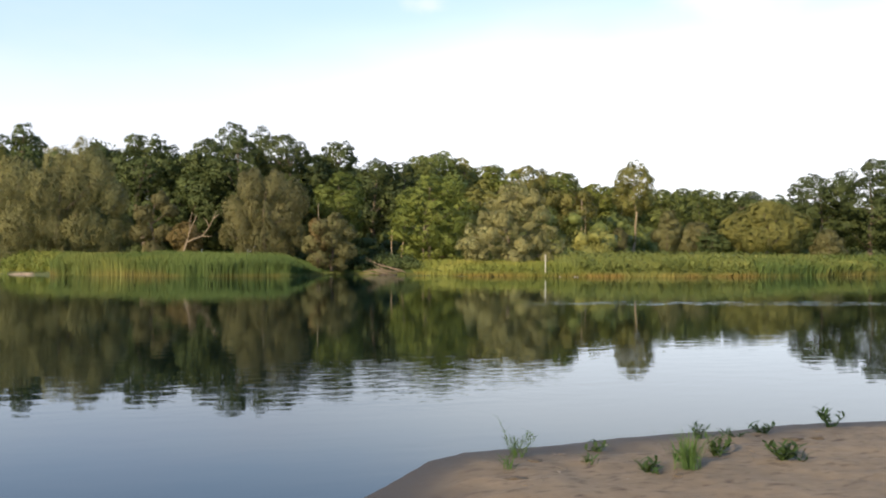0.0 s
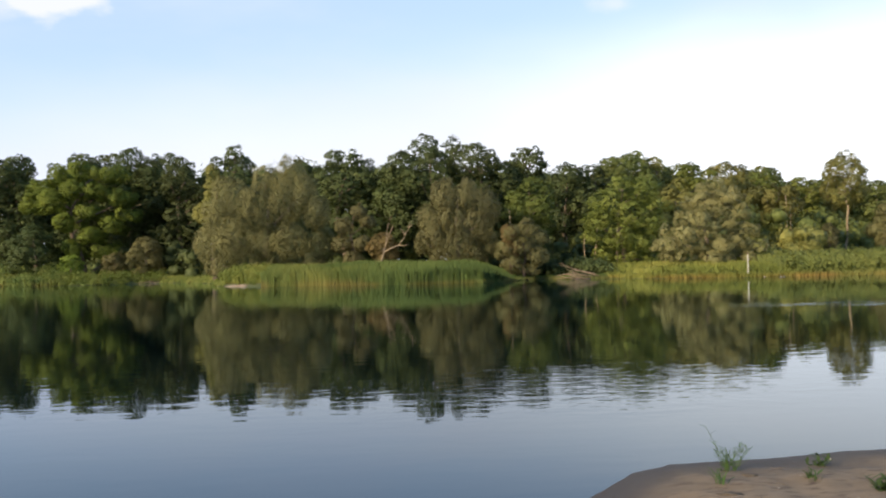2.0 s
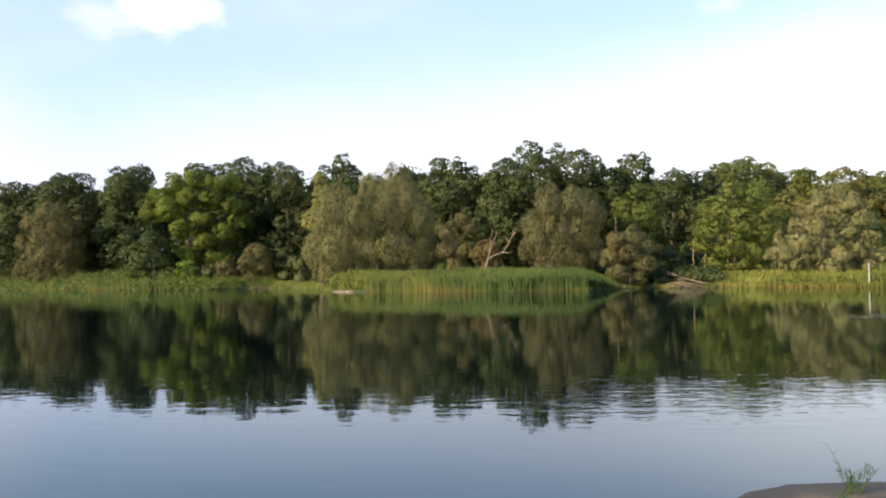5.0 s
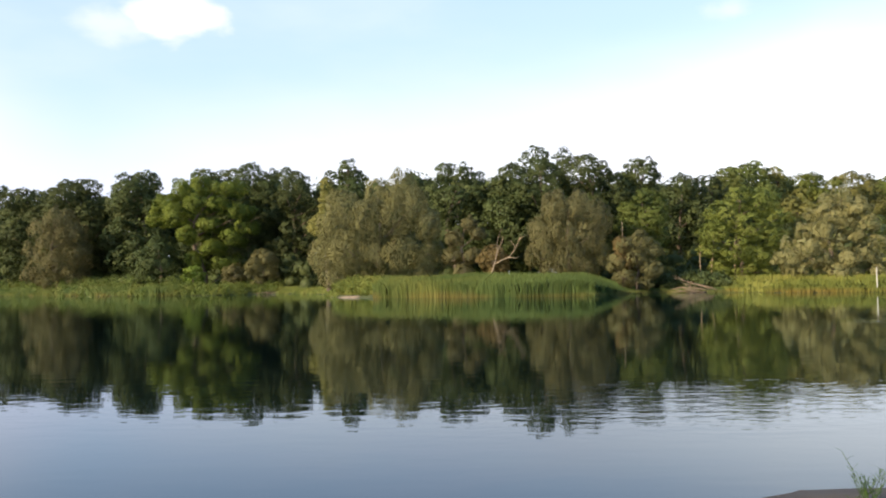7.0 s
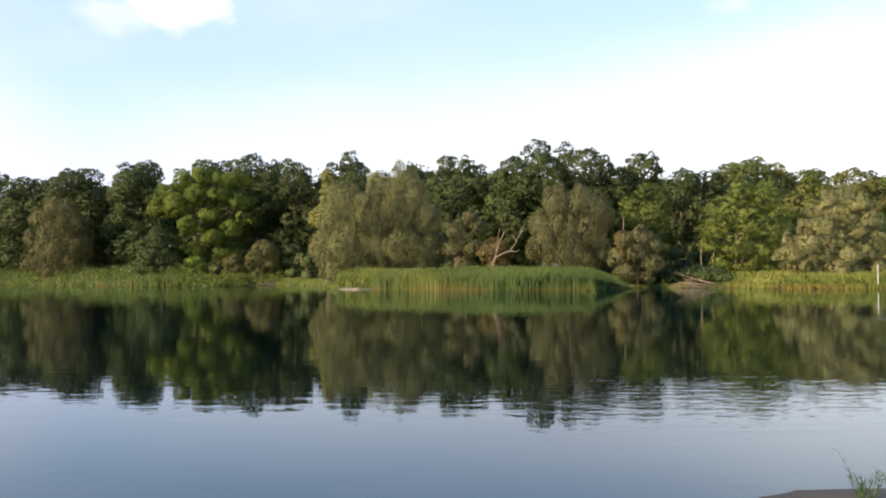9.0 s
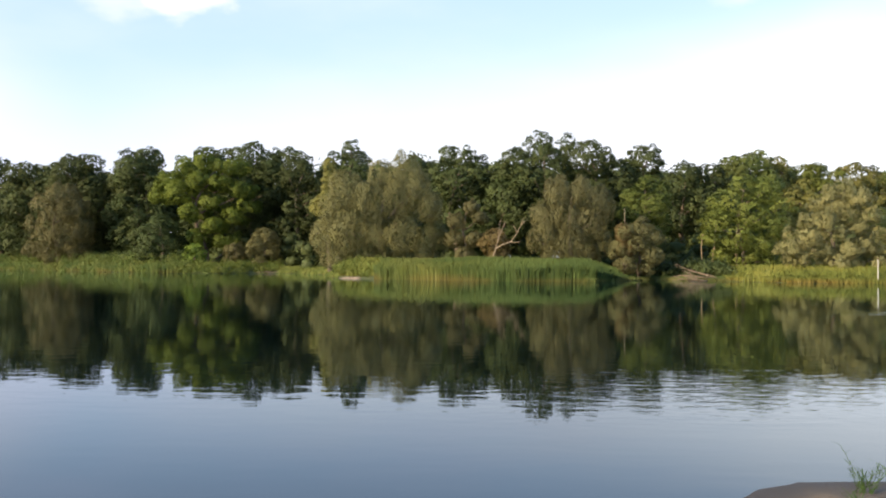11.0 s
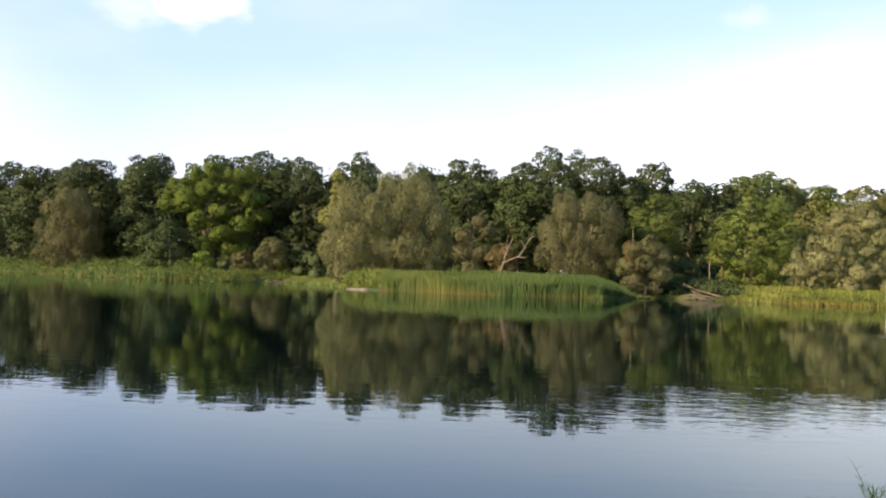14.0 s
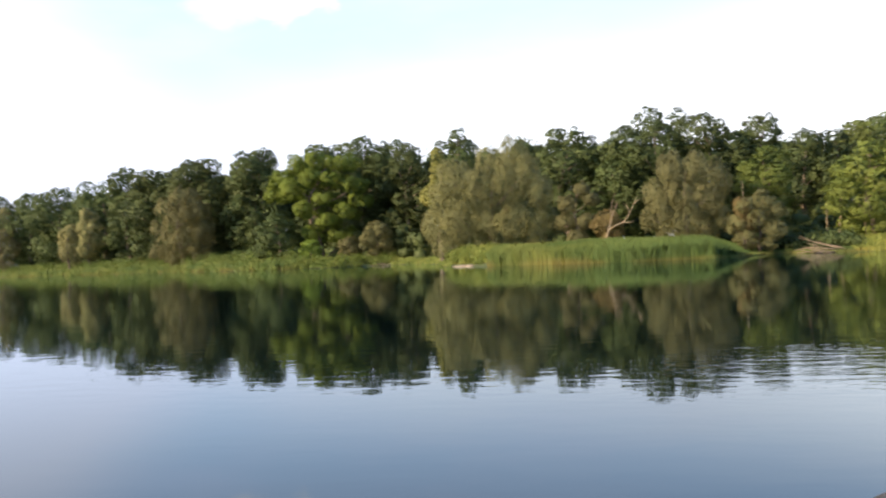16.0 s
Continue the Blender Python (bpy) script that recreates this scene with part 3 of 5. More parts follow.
def build_tree(name, kind, leaf, x, y, top, width, low, label, category, group="", seed=1, lean=0.0, trunk_r=None, open_crown=False, deep=0.85, bark=None, dense=1.0, masses=None, stems=()):
    """A tree on the ground at (x, y): top and low are the heights of the crown's upper and lower edge."""
    rng = np.random.default_rng(seed)
    habit, ll, lw, droop, count, gap, tall, cover = KINDS[kind]
    if y > 185:  # far off, larger sprays serve
        dense *= 0.6
    if 95 < y < 122 and kind != "willow":
        dense *= 1.5
    z0 = max(ground_height(x, y), 0.02)
    h, lo = top - z0, max(low - z0, 0.1)
    rx, ry, rz, zc = width / 2, width / 2 * deep, (h - lo) / 2, (h + lo) / 2
    weep = kind == "willow"
    gap *= min(1.0, 0.45 + rx / 9) * (1.0 if y < 150 else 1.2)
    rows = listed_masses(masses, rx, ry, h, rng, weep, {"willow": 0.76, "poplar": 0.66, "bush_willow": 0.82}.get(kind, 0.9)) if masses else crown_masses(rx, ry, rz, zc, rng, max(8, int(count * min(1.5, 0.5 + rx / 10))), habit)
    clumps, outward = plumes(rows, gap, tall, rng)
    # the crown's own outline, scaled to the width and the top that it has
    hi = np.sort(clumps[:, 2] + clumps[:, 5] * 0.9)[-7:].mean()
    k = (h - lo) / max(hi - lo, 0.1)
    wide = np.percentile(np.abs(clumps[:, 0]) + clumps[:, 3] * 1.05, 99.3) + 0.03 * rx
    for arr in (clumps, rows):
        arr[:, 2] = lo + (arr[:, 2] - lo) * k
        arr[:, 0] *= rx / wide
        arr[:, 0] += lean * arr[:, 2]
    clumps[:, 2] += np.maximum(0.05 - (clumps[:, 2] - clumps[:, 5]), 0)
    inner = rows.copy()
    inner[:, 3:] *= 0.66
    inner[:, 2] = np.maximum(inner[:, 2], inner[:, 5] + 0.05)
    thin = 0.2 if open_crown else 0.35
    weight = np.concatenate([np.ones(len(clumps)), np.full(len(inner), thin)])
    outward = np.concatenate([outward, unit(inner[:, :3] - np.array([0, 0, zc - rz * 0.3]))])
    clumps = np.concatenate([clumps, inner])
    root = thing(name, x, y, z0 - 0.05, label, category, group)
    surface = 4.6 * ((rx * ry) ** 1.6 + (rx * rz) ** 1.6 + (ry * rz) ** 1.6) ** (1 / 1.6) * 1.25
    n = int(min(90000, max(900, dense * cover * surface / (ll * lw * 0.5) * 0.45)))
    middle = np.array([lean * zc, 0, zc - rz * 0.3])
    v, f, nors = foliage(clumps, clumps[:0], n, ll * dense ** -0.5, lw * dense ** -0.5, rng, droop, middle=middle, warp=min(0.7, rx / 9), round_off=0.15, outward=outward, weight=weight)
    mesh_object("crown", v, f, leaf, root, normals=nors)
    r0 = trunk_r or 0.018 * h + 0.06
    tip = (lean * h * 0.85, 0, lo + (h - lo) * 0.8)
    path = wander((0, 0, -0.3), tip, 8, rng, 0.02 * h)
    v, f = tube(path, np.linspace(r0 * 1.25, r0 * 0.25, 8), 9, rng, 0.08)
    mesh_object("trunk", v, f, bark or M_BARK, root, True)
    for dx, dy, top_z, r in stems:  # further stems rising from the same root
        v, f = tube(wander((dx, dy, -0.3), (dx + rng.uniform(-0.3, 0.3), dy, top_z), 6, rng, 0.06), np.linspace(r, r * 0.4, 6), 8, rng, 0.08)
        mesh_object("stem", v, f, M_PALE, root, True)
    for i in rng.permutation(len(rows))[:9]:
        q = rows[i, :3]
        reach = q[2] - 0.7 * math.hypot(q[0] - lean * q[2], q[1])
        a = path[int(np.argmin(np.abs(path[:, 2] - max(reach, lo * 0.9))))]
        if np.linalg.norm(q - a) < 0.6:
            continue
        lp = wander(a, q, 5, rng, 0.05)
        v, f = tube(lp, np.linspace(r0 * 0.42, r0 * 0.1, 5), 6, rng, 0.08)
        mesh_object("limb", v, f, bark or M_BARK, root, True)
    return root


# ---------------------------------------------------------------- ground and water
FAR_X = np.array([-2500, -600, -400, -260, -150, -100, -85, -62, -50, -43, -36, -27, -24.5, -22, -19, -15, -8, 0, 7, 10.5, 12, 15, 18, 22, 26, 35, 45, 57, 75, 110, 200, 600, 2500.0])
FAR_Y = np.array([1300, 520, 400, 298, 220, 183, 171, 150, 149, 156, 150, 131, 113, 107.5, 104.5, 99, 94, 90.5, 92, 99, 103, 106, 104, 99, 91.5, 88, 85, 87, 93, 108, 140, 300, 900.0])
NEAR_X = np.array([-2500, -100, -30, -8, -3, -1, 0, 0.6, 0.99, 1.32, 1.72, 2.1, 2.56, 3.14, 3.8, 4.54, 5.1, 5.9, 6.4, 7.04, 8.5, 12, 30, 100, 2500.0])
NEAR_Y = np.array([-300, -15, -2, 0.8, 2.2, 3.4, 4.7, 5.65, 6.31, 6.8, 7.37, 7.66, 7.74, 7.81, 8.0, 8.1, 8.1, 8.26, 8.27, 8.24, 8.1, 7.5, 5, -8, -300.0])


def far_distance(x, y):
    """Metres inland from the far shore, about."""
    f = np.interp(x, FAR_X, FAR_Y)
    s = (np.interp(x + 2, FAR_X, FAR_Y) - np.interp(x - 2, FAR_X, FAR_Y)) / 4
    return (y - f) / np.sqrt(1 + s * s)


def near_distance(x, y):
    f = np.interp(x, NEAR_X, NEAR_Y)
    s = (np.interp(x + 0.2, NEAR_X, NEAR_Y) - np.interp(x - 0.2, NEAR_X, NEAR_Y)) / 0.4
    return (f - y) / np.sqrt(1 + s * s)


def height_field(x, y):
    df, dn = far_distance(x, y), near_distance(x, y)
    far = np.where(df > 0, 0.95 * (1 - np.exp(-np.maximum(df, 0) / 3.0)) + 0.012 * np.clip(df, 0, 120), np.maximum(0.16 * df, -2.2))
    near = np.where(dn > 0, 0.13 * (1 - np.exp(-np.maximum(dn, 0) / 1.1)) + 0.02 * np.clip(dn, 0, 40), np.maximum(0.14 * dn, -2.2))
    return np.maximum(far, near)


def ground_height(x, y):
    return float(height_field(np.array([float(x)]), np.array([float(y)]))[0])


def spaced(*runs):
    out = []
    for a, b, step in runs:
        out.append(np.arange(a, b, step))
    return np.unique(np.round(np.concatenate(out + [np.array([runs[-1][1]])]), 4))


def build_ground():
    xs = spaced((-2500, -400, 150), (-400, -120, 14), (-120, -30, 3), (-30, -4, 1.3), (-4, 0, 0.25), (0, 9, 0.075), (9, 14, 0.4), (14, 60, 1.5), (60, 150, 4), (150, 400, 25), (400, 2500, 150))
    ys = spaced((-1500, -100, 140), (-100, -10, 8), (-10, 4, 0.7), (4, 8.6, 0.075), (8.6, 14, 0.6), (14, 80, 8), (80, 130, 1.2), (130, 260, 4), (260, 500, 20), (500, 2800, 150))
    X, Y = np.meshgrid(xs, ys)
    Z = height_field(X, Y)
    dn = near_distance(X, Y)
    bumps = np.zeros_like(Z)
    near = (dn > -0.4) & (X > -4) & (X < 14) & (Y > -2)
    for j, i in zip(*np.nonzero(near)):
        p = Vector((X[j, i], Y[j, i], 0))
        a = noise.noise(p * 1.3) * 0.022 + noise.noise(p * 3.6 + Vector((7, 3, 0))) * 0.022 + noise.noise(p * 8.5) * 0.013
        bumps[j, i] = a * min(1.0, max(0.15, dn[j, i] * 1.3))
    df = far_distance(X, Y)
    rough = (df > -3) & (df < 60)
    for j, i in zip(*np.nonzero(rough)):
        bumps[j, i] += noise.noise(Vector((X[j, i] * 0.12, Y[j, i] * 0.12, 4))) * 0.25 * min(1, max(0, df[j, i] / 4))
    Z = Z + bumps
    nx, ny = len(xs), len(ys)
    v = np.stack([X, Y, Z], -1).reshape(-1, 3)
    a = (np.arange(ny - 1)[:, None] * nx + np.arange(nx - 1)[None]).reshape(-1)
    f = np.stack([a, a + 1, a + 1 + nx, a + nx], 1)
    ob = mesh_object("ground", v, f, M_SAND, None, True)
    ob.data.materials.append(M_EARTH)
    mid = (ys[:-1] + ys[1:]) / 2
    idx = np.repeat((mid > 60).astype(np.int32), nx - 1)
    ob.data.polygons.foreach_set("material_index", idx)
    return tagged(ob, "sandy river bank and flat grassy far shore", "ground", kind="structure")


build_ground()
water = mesh_object("water", [(-2600, -1600, 0), (2600, -1600, 0), (2600, 2900, 0), (-2600, 2900, 0)], [(0, 1, 2, 3)], M_WATER)
tagged(water, "calm dark river water mirroring trees and sky", "water", kind="structure")
# main masses of the leading crowns: across the width, height, size
GREAT_MASSES = [(0.38, 0.84, 0.27), (0.04, 0.82, 0.25), (0.58, 0.71, 0.21), (0.3, 0.62, 0.29), (-0.08, 0.6, 0.29), (-0.42, 0.68, 0.26), (-0.62, 0.52, 0.27), (0.74, 0.54, 0.22), (-0.75, 0.29, 0.26), (-0.38, 0.34, 0.3), (0, 0.33, 0.3), (0.38, 0.32, 0.29), (0.77, 0.27, 0.21), (-0.6, 0.11, 0.2), (-0.19, 0.12, 0.23), (0.23, 0.1, 0.23), (0.64, 0.09, 0.2)]
SECOND_MASSES = [(-0.33, 0.84, 0.358), (0.19, 0.85, 0.358), (0.62, 0.73, 0.347), (-0.73, 0.6, 0.291), (-0.13, 0.6, 0.414), (0.45, 0.51, 0.414), (0.74, 0.31, 0.269), (-0.58, 0.38, 0.358), (-0.04, 0.27, 0.403), (-0.86, 0.33, 0.19), (0.42, 0.18, 0.302), (-0.42, 0.14, 0.291), (0.06, 0.1, 0.213)]
LONEWILLOW_MASSES = [(0.08, 0.9, 0.19), (0.33, 0.8, 0.19), (-0.14, 0.76, 0.19), (0.1, 0.66, 0.21), (0.52, 0.62, 0.19), (-0.3, 0.56, 0.2), (0.3, 0.5, 0.21), (-0.05, 0.43, 0.21), (0.72, 0.43, 0.18), (-0.52, 0.38, 0.19), (0.52, 0.3, 0.21), (0.15, 0.25, 0.21), (-0.28, 0.24, 0.21), (-0.8, 0.26, 0.16), (0.86, 0.22, 0.16), (-0.6, 0.12, 0.18), (0.65, 0.1, 0.18), (-0.05, 0.08, 0.19), (0.3, 0.07, 0.19)]
ROUND_MASSES = [(-0.06, 0.82, 0.32), (0.38, 0.79, 0.32), (-0.38, 0.67, 0.32), (0.74, 0.62, 0.27), (-0.66, 0.48, 0.29), (0.06, 0.55, 0.39), (0.53, 0.45, 0.33), (-0.78, 0.31, 0.21), (-0.24, 0.3, 0.34), (0.29, 0.24, 0.35), (0.75, 0.28, 0.26), (-0.06, 0.12, 0.25), (0.47, 0.09, 0.21), (-0.53, 0.15, 0.21)]
YELLOW_MASSES = [(-0.67, 0.75, 0.3), (-0.3, 0.85, 0.27), (0.12, 0.88, 0.22), (0.56, 0.86, 0.25), (0.37, 0.72, 0.23), (-0.85, 0.61, 0.2), (-0.4, 0.63, 0.26), (0.02, 0.73, 0.25), (0.16, 0.56, 0.21), (-0.16, 0.46, 0.2), (0.26, 0.35, 0.21), (0.58, 0.42, 0.18), (0.82, 0.52, 0.17), (-0.12, 0.24, 0.21), (0.4, 0.23, 0.21), (0.7, 0.66, 0.21)]
LEFT_MASSES = [(0.19, 0.81, 0.35), (-0.31, 0.71, 0.34), (0.5, 0.66, 0.35), (-0.04, 0.54, 0.4), (-0.62, 0.47, 0.31), (0.64, 0.41, 0.32), (0.27, 0.34, 0.4), (-0.35, 0.29, 0.35), (-0.69, 0.22, 0.22), (0.65, 0.16, 0.25), (-0.04, 0.15, 0.31)]
POINT_MASSES = [(0.29, 0.8, 0.4), (-0.32, 0.73, 0.36), (0.63, 0.66, 0.32), (0, 0.52, 0.44), (-0.61, 0.46, 0.34), (0.53, 0.36, 0.42), (-0.42, 0.22, 0.38), (0.23, 0.16, 0.32), (-0.79, 0.38, 0.21)]
MID_MASSES = [(0.23, 0.84, 0.42), (-0.38, 0.64, 0.42), (0.6, 0.7, 0.35), (-0.5, 0.41, 0.47), (0.4, 0.41, 0.47), (0, 0.18, 0.47)]

# ---------------------------------------------------------------- trees of the far shore
build_tree("willow_tree", "willow", M_WILLOW, -18.6, 118.0, 15.8, 18.1, 0.6, "large grey-green weeping willow standing behind reeds", "weeping willow", seed=11, masses=GREAT_MASSES)
build_tree("willow_shrub", "bush_willow", M_WILLOW, -7.1, 113.0, 9.6, 5.6, 1.4, "rounded olive willow shrub beside the great willow", "shrub", seed=12, masses=MID_MASSES)
build_tree("willow_shrub", "bush_willow", M_DRY, -3.4, 111.0, 6.0, 4.1, 1.5, "low russet willow shrub round a dead tree", "shrub", seed=13)
build_tree("willow_tree", "willow", M_WILLOW, 5.7, 111.0, 12.4, 10.7, 0.7, "broad grey-brown willow with drooping boughs", "willow", seed=14, masses=SECOND_MASSES)
build_tree("willow_shrub", "bush_willow", M_WILLOW, 12.9, 105.0, 6.9, 6.6, 0.1, "leaning brownish willow shrub over the water", "shrub", seed=15, lean=-0.08, masses=POINT_MASSES, stems=((-1.4, -0.6, 7.9, 0.05),))
build_tree("willow_shrub", "bush_willow", M_DRY, 11.3, 104.4, 6.3, 2.5, 1.6, "brown half-dry willow shrub over the water", "shrub", seed=80)
build_tree("willow_tree", "bush_willow", M_SILVER, 32.1, 99.0, 10.4, 12.1, 0.6, "domed silvery willow standing alone on green bank", "willow", seed=16, masses=LONEWILLOW_MASSES)
build_tree("willow_tree", "willow", M_WILLOW_DARK, -98.1, 187.0, 18.7, 14.6, 2.2, "olive willow in front of dark woods", "willow", seed=17, masses=LEFT_MASSES)
build_tree("willow_shrub", "bush_willow", M_WILLOW, -46.6, 162.0, 8.2, 6.9, 0.7, "small olive willow shrub at the wood edge", "shrub", seed=18)
build_tree("willow_shrub", "bush_willow", M_WILLOW, -51.7, 161.0, 5.4, 4.4, 0.6, "small olive willow shrub at the wood edge", "shrub", seed=19)
build_tree("poplar_tree", "poplar", M_YELLOW, -58.2, 165.0, 21.4, 20.8, 0.8, "sunlit yellow-green poplar at the water edge", "poplar", seed=20, masses=YELLOW_MASSES)
build_tree("poplar_tree", "poplar", M_OLIVE, -29.3, 138.0, 17.5, 6.1, 4.0, "yellow-green poplar behind the great willow", "poplar", seed=21)
build_tree("hazel_shrub", "green", M_OAK, -65.0, 160.0, 10.5, 9.0, 0.6, "dense dark green shrub at the wood edge", "shrub", seed=22)
build_tree("hazel_shrub", "green", M_YELLOW, -58.3, 159.0, 5.1, 4.8, 0.6, "low sunlit yellow-green shrub", "shrub", seed=23)
build_tree("ash_tree", "green", M_LIME, 15.2, 117.0, 12.9, 7.2, 4.0, "bright green ash tree behind a willow shrub", "ash tree", seed=24)
build_tree("ash_tree", "green", M_GREEN, 26.4, 113.0, 12.5, 11.5, 2.9, "round green ash tree with pale trunks", "ash tree", seed=25, masses=ROUND_MASSES, stems=((-5.0, 0.0, 4.6, 0.08), (-3.6, 0.4, 5.0, 0.12), (-0.9, 0.3, 5.0, 0.16)))
build_tree("ash_tree", "green", M_OLIVE, 35.4, 121.0, 11.7, 6.4, 1.1, "olive green tree behind the domed willow", "tree", seed=26)
build_tree("oak_tree", "oak", M_OAK, 3.1, 141.0, 22.0, 15.5, 3.0, "tall dark green oak of the woods", "oak", seed=27, group="woods")
build_tree("oak_tree", "oak", M_OAK, 10.3, 138.0, 20.0, 12.7, 3.0, "tall dark green oak of the woods", "oak", seed=28, group="woods")
build_tree("oak_tree", "oak", M_OAK, -9.7, 144.0, 20.4, 10.5, 3.0, "tall dark green oak of the woods", "oak", seed=29, group="woods")
build_tree("oak_tree", "oak", M_OAK, -14.4, 150.0, 19.0, 10.0, 3.0, "tall dark green oak of the woods", "oak", seed=30, group="woods")
build_tree("oak_tree", "oak", M_OAK, -3.5, 143.0, 17.6, 11.3, 3.0, "tall dark green oak of the woods", "oak", seed=31, group="woods")
build_tree("oak_tree", "oak", M_OAK, 18.0, 140.0, 19.6, 7.7, 3.0, "tall dark green oak of the woods", "oak", seed=32, group="woods")
build_tree("oak_tree", "oak", M_OAK, 22.7, 132.0, 16.0, 11.1, 3.0, "tall dark green oak of the woods", "oak", seed=33, group="woods")
build_tree("oak_tree", "oak", M_OAK, 27.7, 136.0, 16.4, 9.7, 3.0, "tall dark green oak of the woods", "oak", seed=34, group="woods")
build_tree("oak_tree", "oak", M_WOODEDGE, 31.4, 142.0, 17.4, 8.5, 3.0, "tall dark green oak of the woods", "oak", seed=35, group="woods")
build_tree("oak_tree", "oak", M_WOODEDGE, 35.0, 145.0, 18.8, 9.7, 3.0, "tall dark green oak of the woods", "oak", seed=36, group="woods")
build_tree("oak_tree", "oak", M_OLIVE, 41.2, 150.0, 18.7, 9.6, 3.0, "tall olive green tree of the wood edge", "oak", seed=37, group="woods")
build_tree("oak_tree", "oak", M_GREEN, 47.2, 152.0, 18.1, 12.2, 3.0, "tall olive green tree of the wood edge", "oak", seed=38, group="woods")
build_tree("oak_tree", "oak", M_OLIVE, 54.4, 155.0, 18.2, 12.3, 3.0, "tall olive green tree of the wood edge", "oak", seed=39, group="woods")
build_tree("oak_tree", "oak", M_GREEN, 60.8, 158.0, 17.5, 11.7, 3.0, "tall olive green tree of the wood edge", "oak", seed=40, group="woods")
build_tree("oak_tree", "oak", M_OAK, -29.5, 156.0, 22.2, 10.3, 3.0, "tall dark green oak of the woods", "oak", seed=41, group="woods")
build_tree("oak_tree", "oak", M_OAK, -41.4, 170.0, 22.4, 12.6, 3.0, "tall dark green oak of the woods", "oak", seed=42, group="woods")
build_tree("oak_tree", "oak", M_OAK, -52.4, 178.0, 25.6, 16.1, 3.0, "tall dark green oak of the woods", "oak", seed=43, group="woods")
build_tree("oak_tree", "oak", M_OAK, -60.2, 186.0, 25.6, 14.6, 1.2, "tall dark green oak of the woods", "oak", seed=44, group="woods")
build_tree("oak_tree", "oak", M_OAK, -48.2, 180.0, 24.7, 13.0, 3.0, "tall dark green oak of the woods", "oak", seed=45, group="woods")
build_tree("oak_tree", "oak", M_OAK, -63.9, 182.0, 25.3, 12.8, 1.2, "tall dark green oak of the woods", "oak", seed=46, group="woods")
build_tree("oak_tree", "oak", M_OAK, -82.7, 194.0, 27.0, 16.9, 1.2, "tall dark green oak of the woods", "oak", seed=47, group="woods")
build_tree("oak_tree", "oak", M_OAK, -99.3, 200.0, 26.3, 18.2, 1.2, "tall dark green oak of the woods", "oak", seed=48, group="woods")
build_tree("oak_tree", "oak", M_OAK, -115.8, 208.0, 25.0, 17.8, 1.2, "tall dark green oak of the woods", "oak", seed=49, group="woods")
build_tree("oak_tree", "oak", M_OAK, -84.8, 197.0, 26.7, 16.1, 1.2, "tall dark green oak of the woods", "oak", seed=50, group="woods")
build_tree("oak_tree", "oak", M_OAK, -102.6, 205.0, 26.4, 20.9, 1.2, "tall dark green oak of the woods", "oak", seed=51, group="woods")
build_tree("oak_tree", "oak", M_OAK, -118.4, 214.0, 25.0, 18.4, 1.2, "tall dark green oak of the woods", "oak", seed=52, group="woods")
build_tree("oak_tree", "oak", M_OAK, -132.9, 224.0, 28.2, 13.0, 1.2, "tall dark green oak of the woods", "oak", seed=53, group="woods")
build_tree("oak_tree", "oak", M_OAK, -149.3, 238.0, 27.1, 21.1, 1.2, "tall dark green oak of the woods", "oak", seed=54, group="woods")
build_tree("oak_tree", "oak", M_OAK, -170.3, 250.0, 26.4, 25.1, 1.2, "tall dark green oak of the woods", "oak", seed=55, group="woods")
build_tree("oak_tree", "oak", M_OAK, -192.1, 264.0, 27.0, 21.7, 1.2, "tall dark green oak of the woods", "oak", seed=56, group="woods")
build_tree("oak_tree", "oak", M_OAK, -212.5, 277.0, 27.7, 23.2, 1.2, "tall dark green oak of the woods", "oak", seed=57, group="woods")
build_tree("willow_shrub", "bush_willow", M_SILVER, -197.1, 258.0, 22.1, 9.7, 0.5, "small olive willow shrub at the wood edge", "shrub", seed=58)
build_tree("willow_shrub", "bush_willow", M_SILVER, -152.3, 226.0, 14.1, 6.6, 0.5, "small olive willow shrub at the wood edge", "shrub", seed=59)
build_tree("willow_shrub", "bush_willow", M_SILVER, -147.2, 228.0, 18.3, 7.6, 0.5, "small olive willow shrub at the wood edge", "shrub", seed=60)
build_tree("poplar_tree", "poplar", M_OLIVE, 80.8, 168.0, 21.4, 9.0, 11.0, "tall thin-crowned poplar with a bare pale trunk", "poplar", seed=61, open_crown=True, trunk_r=0.22, bark=M_PALE)
build_tree("oak_tree", "oak", M_OLIVE, 61.8, 152.0, 14.2, 8.5, 7.5, "slender olive tree with a forked bare trunk", "tree", seed=62, stems=((0.0, -3.2, 10.6, 0.15), (0.9, -3.2, 9.4, 0.08)))
build_tree("oak_tree", "oak", M_OLIVE, 64.4, 168.0, 18.5, 8.9, 3.0, "tall olive green tree of the wood edge", "oak", seed=63, group="woods")
build_tree("oak_tree", "oak", M_GREEN, 79.8, 186.0, 18.0, 11.7, 3.0, "tall olive green tree of the wood edge", "oak", seed=64, group="woods")
build_tree("oak_tree", "oak", M_OLIVE, 90.0, 196.0, 17.9, 10.8, 3.0, "tall olive green tree of the wood edge", "oak", seed=65, group="woods")
build_tree("oak_tree", "oak", M_WOODEDGE, 103.2, 200.0, 18.5, 15.0, 3.0, "tall dark green oak of the woods", "oak", seed=66, group="woods")
build_tree("oak_tree", "oak", M_WOODEDGE, 116.2, 206.0, 18.1, 15.7, 3.0, "tall dark green oak of the woods", "oak", seed=67, group="woods")
build_tree("oak_tree", "oak", M_OAK, 130.5, 210.0, 19.8, 16.5, 3.0, "tall dark green oak of the woods", "oak", seed=68, group="woods")
